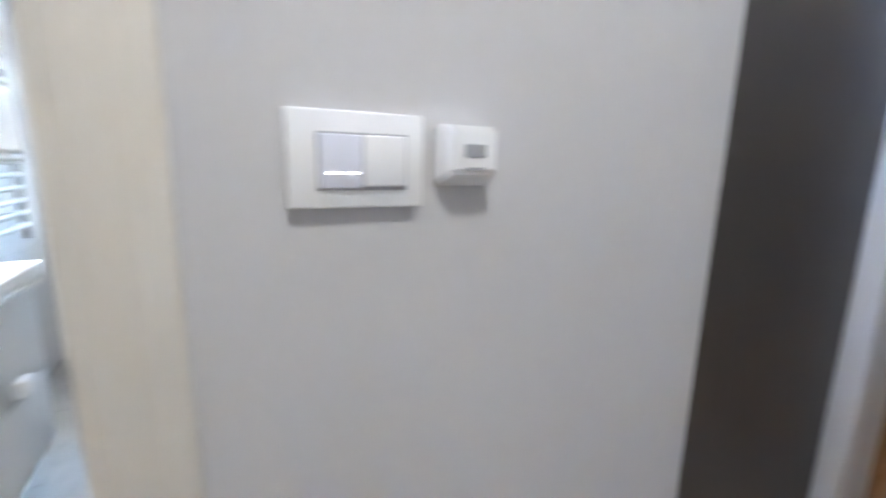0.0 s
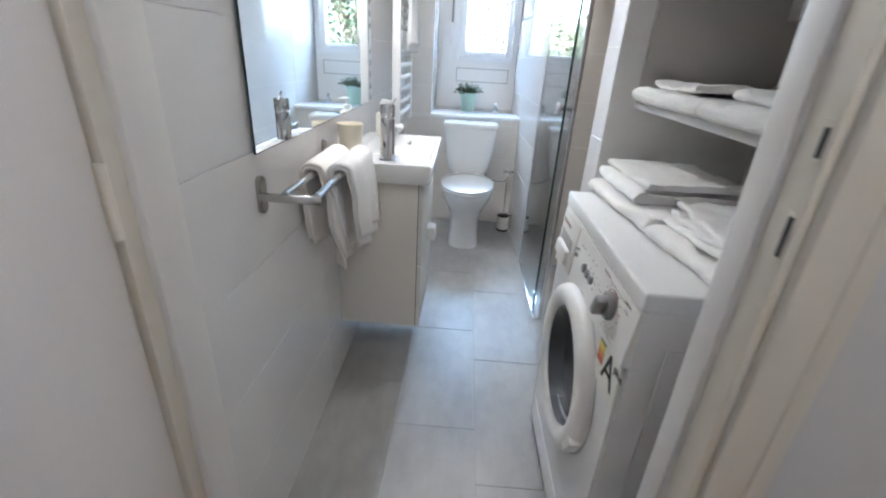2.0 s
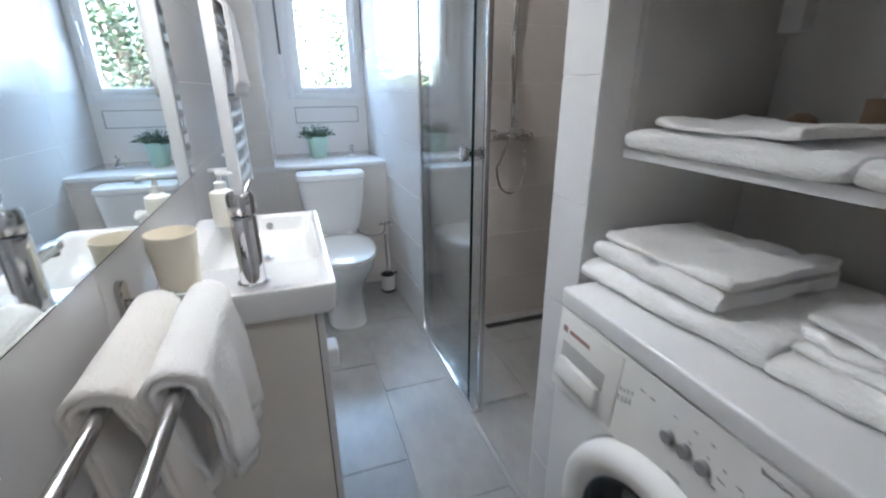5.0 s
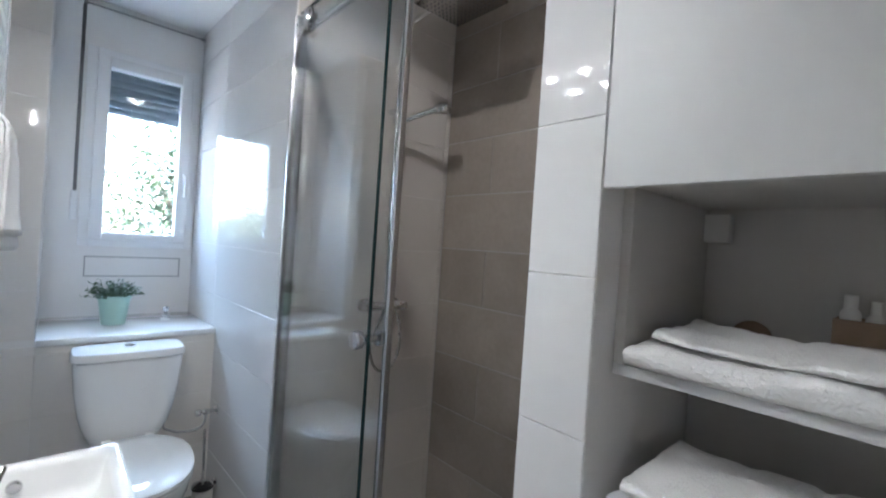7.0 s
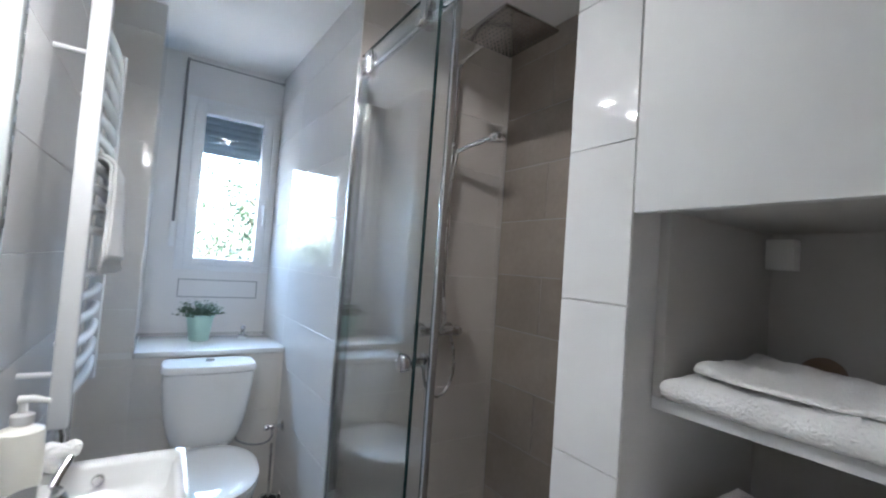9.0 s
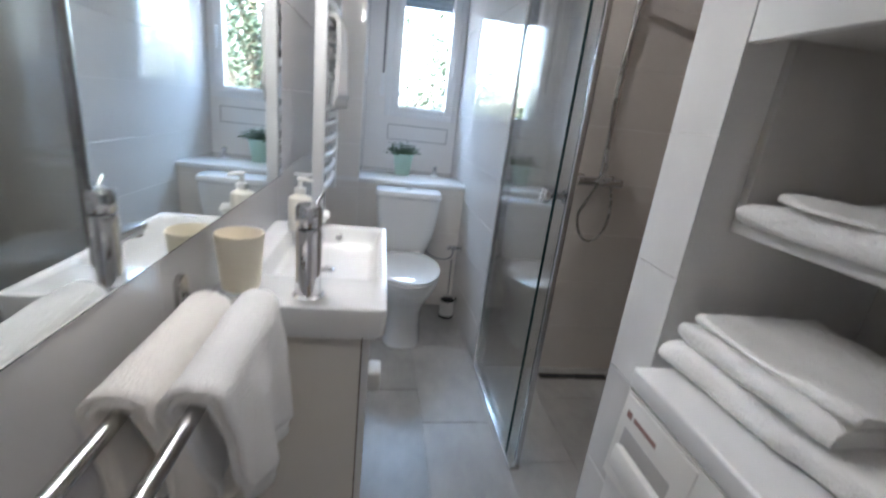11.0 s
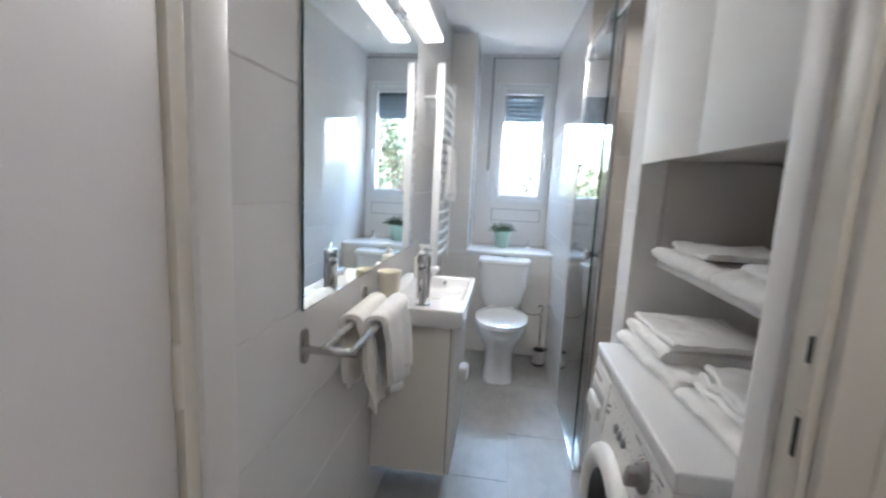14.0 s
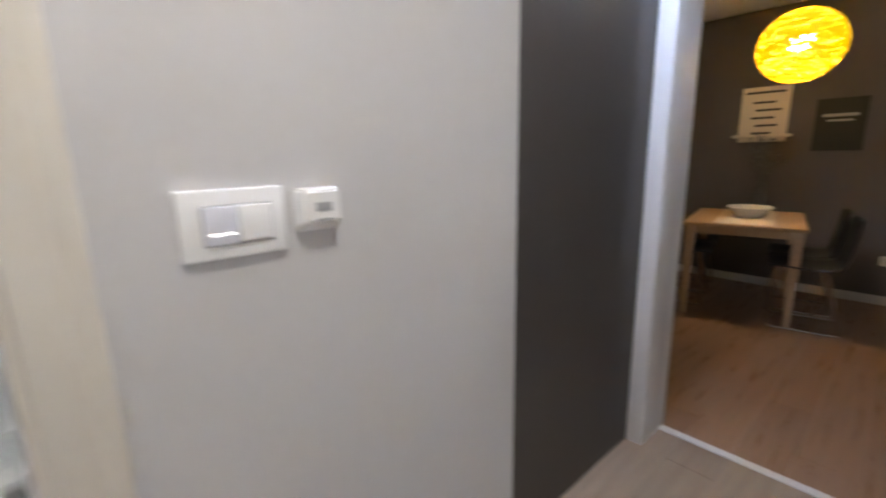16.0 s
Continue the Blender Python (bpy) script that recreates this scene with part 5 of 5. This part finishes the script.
def dining_chair(at, turn):
    ch = thing("dining_chair", (0, 0, 0), "black shell dining chair with chrome sled legs", "chair", "chairs round the dining table")
    seat = bmesh.new()
    rows = []
    prof = [(0.22, 0.44), (0.20, 0.455), (0.10, 0.45), (-0.05, 0.44), (-0.16, 0.455), (-0.21, 0.50), (-0.235, 0.60), (-0.25, 0.72), (-0.26, 0.82)]
    for i, (px, pz) in enumerate(prof):
        w = 0.22 - 0.004 * max(0, i - 5) ** 2
        rows.append([seat.verts.new((px - 0.03 * (abs(k) / 4) ** 2 * (-1 if i > 4 else 0), w * k / 4, pz + (0.02 * (abs(k) / 4) ** 2 if i <= 4 else 0))) for k in range(-4, 5)])
    for a, b in zip(rows, rows[1:]):
        for k in range(8):
            seat.faces.new((a[k], a[k + 1], b[k + 1], b[k]))
    o = part("seat_shell", seat, "chair_black", ch, smooth=80)
    o.modifiers.new("thickness", "SOLIDIFY").thickness = 0.012
    for y in (-0.19, 0.19):
        part("sled_leg", tubed([(0.13, y * 0.8, 0.44), (0.20, y, 0.03), (0.19, y, 0.011), (0.16, y, 0.008), (-0.18, y, 0.008), (-0.21, y, 0.011), (-0.21, y, 0.03), (-0.12, y * 0.8, 0.44)], 0.008, 10), "chrome", ch)
    part("cross_bar", tubed([(0.165, -0.175, 0.20), (0.165, 0.175, 0.20)], 0.006, 8), "chrome", ch)
    ch.matrix_basis = pose(*at, 0, 0, turn)
    return ch


first = dining_chair((4.14, -0.32, 0.0), 90 + TURN)
for at, turn in (((4.20, 0.56, 0.0), -90 + TURN), ((4.62, 0.64, 0.0), -90 + TURN), ((4.58, -0.22, 0.0), 90 + TURN)):
    copy_thing(first, pose(*at, 0, 0, turn))

pl = thing("pendant_lamp", (4.0, -0.12, 1.97), "glowing round yellow pendant lamp of wound cord", "lamp")
LC = Vector((4.0, -0.12, 1.97))
bm = bmesh.new()
rnd = random.Random(8)
for k in range(150):
    ax = Vector((rnd.gauss(0, 0.45), rnd.gauss(0, 0.45), 1)).normalized()
    u = ax.orthogonal().normalized()
    w = ax.cross(u)
    h = rnd.uniform(-0.95, 0.95)
    r = math.sqrt(1 - h * h)
    pts = []
    for i in range(29):
        a = 2 * math.pi * i / 28
        p = ax * h + r * (math.cos(a) * u + math.sin(a) * w)
        pts.append(LC + Vector((p.x * 0.245, p.y * 0.245, p.z * 0.232)))
    tube(bm, pts, 0.0042, 4, False)
tagged(part("cord_shade", bm, "yellow_cord", pl, "wound yellow cord"), kind="stuff")
part("bulb", lathe([(0.070 * math.sin(math.pi * k / 10) + 1e-6, 0.070 - 0.070 * math.cos(math.pi * k / 10)) for k in range(11)], LC - Vector((0, 0, 0.04)), 18), "bulb", pl).visible_shadow = False
part("cable", tubed([(4.0, -0.12, 2.02), (4.0, -0.12, 2.52)], 0.004, 8), "black", pl)

def poster(name_at, y0, y1, z0, z1, sheet, ink, bars, label):
    p = thing("picture", name_at, label, "picture", "pictures on the grey wall")
    part("sheet", boxed(5.098, 5.118, y0, y1, z0, z1, 0.002), sheet, p)
    for f0, f1, g, t in bars:
        zc, w = z0 + (z1 - z0) * g, y1 - y0
        part("printed_bar", boxed(5.0965, 5.0985, y0 + w * f0, y0 + w * f1, zc - t, zc + t), ink, p, smooth=0)
    return p


pic = poster((5.10, 0.25, 1.36), 0.10, 0.47, 1.36, 1.85, "paper", "ink",
             ((0.10, 0.92, 0.90, 0.010), (0.28, 0.75, 0.72, 0.010), (0.15, 0.68, 0.58, 0.010), (0.28, 0.76, 0.44, 0.010), (0.2, 0.66, 0.30, 0.010), (0.32, 0.72, 0.16, 0.010)),
             "cream poster with dark rows of lettering in a thin frame")
part("ledge", boxed(5.07, 5.118, 0.06, 0.51, 1.40, 1.425, 0.002), "paper", pic)
poster((5.10, -0.24, 1.28), -0.42, -0.09, 1.27, 1.70, "ink", "print_grey", ((0.15, 0.85, 0.68, 0.012), (0.25, 0.75, 0.58, 0.008)), "black poster with a pale line of lettering")
so = thing("wall_socket", (5.11, -0.72, 0.37), "white double wall socket low on the grey wall", "socket")
part("plate", boxed(5.108, 5.119, -0.80, -0.65, 0.33, 0.41, 0.003), "plastic_white", so)
for y in (-0.76, -0.69):
    part("socket_well", lathe([(0.0, 0.0), (0.018, 0.0), (0.021, -0.002), (0.021, 0.002)], (5.108, y, 0.37), 18, "X"), "plastic_grey", so)

# ---- outside the window ----
solid("ground", boxed(-400, 400, 3.6, 800, -2.6, -2.5), "gravel", "pale gravel yard outside the window", "ground", kind="structure", smooth=0)


def tree(x, y, h, spread, seed):
    rnd = random.Random(seed)
    tr = thing("tree", (x, y, -2.5), "leafy garden tree in bright daylight outside the window", "tree", "garden trees")
    bm = bmesh.new()
    top = Vector((x, y, -2.5 + h * 0.75))
    tube(bm, [(x, y, -2.52), (x + 0.05, y, -2.5 + h * 0.3), top], [0.14, 0.10, 0.04], 9)
    tips = []
    for k in range(16):
        a = rnd.uniform(0, 6.28)
        b = Vector((x, y, -2.5 + h * rnd.uniform(0.25, 0.7)))
        e = b + Vector((math.cos(a) * spread * rnd.uniform(0.5, 1), math.sin(a) * spread * rnd.uniform(0.5, 1), h * rnd.uniform(0.05, 0.3)))
        tube(bm, [b, b.lerp(e, 0.5) + Vector((0, 0, 0.15)), e], [0.05, 0.03, 0.012], 6)
        tips += [b.lerp(e, 0.45), b.lerp(e, 0.7), e]
    part("trunk", bm, "bark", tr)
    V, F = [], []
    for c in tips:
        for k in range(190):
            p = c + Vector((rnd.gauss(0, 0.34), rnd.gauss(0, 0.34), rnd.gauss(0, 0.30)))
            d = Vector((rnd.uniform(-1, 1), rnd.uniform(-1, 1), rnd.uniform(-0.8, 0.5))).normalized()
            s = d.cross(Vector((rnd.uniform(-0.5, 0.5), rnd.uniform(-0.5, 0.5), 1))).normalized()
            L = rnd.uniform(0.06, 0.11)
            i = len(V)
            V += [p, p + d * L * 0.5 + s * L * 0.36, p + d * L, p + d * L * 0.5 - s * L * 0.36]
            F.append((i, i + 1, i + 2, i + 3))
    me = bpy.data.meshes.new("crown")
    me.from_pydata([tuple(v - Vector((x, y, -2.5))) for v in V], [], F)
    me.materials.append(M["tree_leaf"])
    o = new("crown", me)
    o.parent = tr
    return tr


tree(1.05, 8.0, 7.2, 1.1, 21)
tree(-0.3, 8.4, 5.0, 1.2, 28)
tree(-1.45, 9.0, 4.9, 1.3, 22)
tree(-2.6, 10.0, 4.9, 1.5, 23)
tree(1.9, 11.5, 6.0, 1.7, 24)
tree(-0.4, 13.0, 4.6, 1.6, 25)
tree(-4.2, 13.0, 5.0, 1.6, 26)
tree(3.8, 14.0, 5.0, 1.6, 27)

# ---- planks and tiles ----
hall_floor, dining_floor = bpy.data.objects["floor_hall"], bpy.data.objects["floor_dining_room"]
tiled(hall_floor, "laminate_hall", (1, 0, 0), (0, 1, 0), (0, 0, -0.012), 1.28, 0.19, -1.9, 2.085, -1.75, -0.06, 0.2, -0.05, 0.43, 0.0012, 0.012, "plank")
tiled(dining_floor, "laminate", (1, 0, 0), (0, 1, 0), (0, 0, -0.012), 1.28, 0.19, 2.125, 5.105, -2.5, 2.2, 0.2, -0.05, 0.43, 0.0012, 0.012, "plank")
tiled(floor_bath, "tile_floor", (0, 1, 0), (-1, 0, 0), (0, 0, -T), 0.60, 0.284, -0.125, YB + T, -0.09 - T, 0.761, 0.285, -0.072, 0.215, 0.0025, T)
tiled(floor_bath, "tile_floor", (0, 1, 0), (-1, 0, 0), (0, 0, -T), 0.60, 0.284, -0.12, SY, -0.88, -0.09 - T, 0.285, -0.072, 0.215, 0.0025, T)
tiled(wall_left, "tile_white", (0, 1, 0), (0, 0, 1), (XL - T, 0, 0), 0.75, 0.2475, YD + 0.001, YB + T, 0, CEIL, -0.105, 0.0, 0.0)
tiled(column, "tile_white", (0, -1, 0), (0, 0, 1), (0.08 + T, 0, 0), 0.40, 0.2475, -0.79, -0.664, 0, CEIL, -0.80, 0.0)
tiled(column, "tile_shower", (-1, 0, 0), (0, 0, 1), (0, 0.79 - T, 0), 0.60, 0.30, -SX, -0.08, 0, CEIL, 0.0, 0.0, 0.30)
tiled(wall_sb, "tile_shower", (0, -1, 0), (0, 0, 1), (SX + T, 0, 0), 0.60, 0.25, -SY, -0.79, 0, CEIL, -1.62, 0.01, 0.30, 0.003)
tiled(wall_sf, "tile_matt", (1, 0, 0), (0, 0, 1), (0, SY + T, 0), 0.75, 0.2475, 0.10, SX, 0, CEIL, 0.10, 0.0)
along = Vector((-LEAN, -1, 0)).normalized()
tiled(wall_r, "tile_white", along, (0, 0, 1), (0.095 + T - LEAN * SY, 0, 0), 0.75, 0.2475, -3.12, -SY - 0.001, 0, CEIL, -2.66, -0.035)
tiled(wall_box, "tile_beige", (1, 0, 0), (0, 0, 1), (0, YB + T, 0), 0.75, 0.2475, XL, 0.09, 0, 0.775, -0.567, 0.0)
tiled(wall_pil, "tile_beige", (1, 0, 0), (0, 0, 1), (0, YB + T, 0), 0.75, 0.2475, XL, -0.567 - T, 0.802, CEIL, -0.567, 0.0)
tiled(wall_pil, "tile_white", (0, 1, 0), (0, 0, 1), (-0.567 - T, 0, 0), 0.75, 0.2475, YB, 3.12, 0.802, CEIL, 2.62, 0.0)
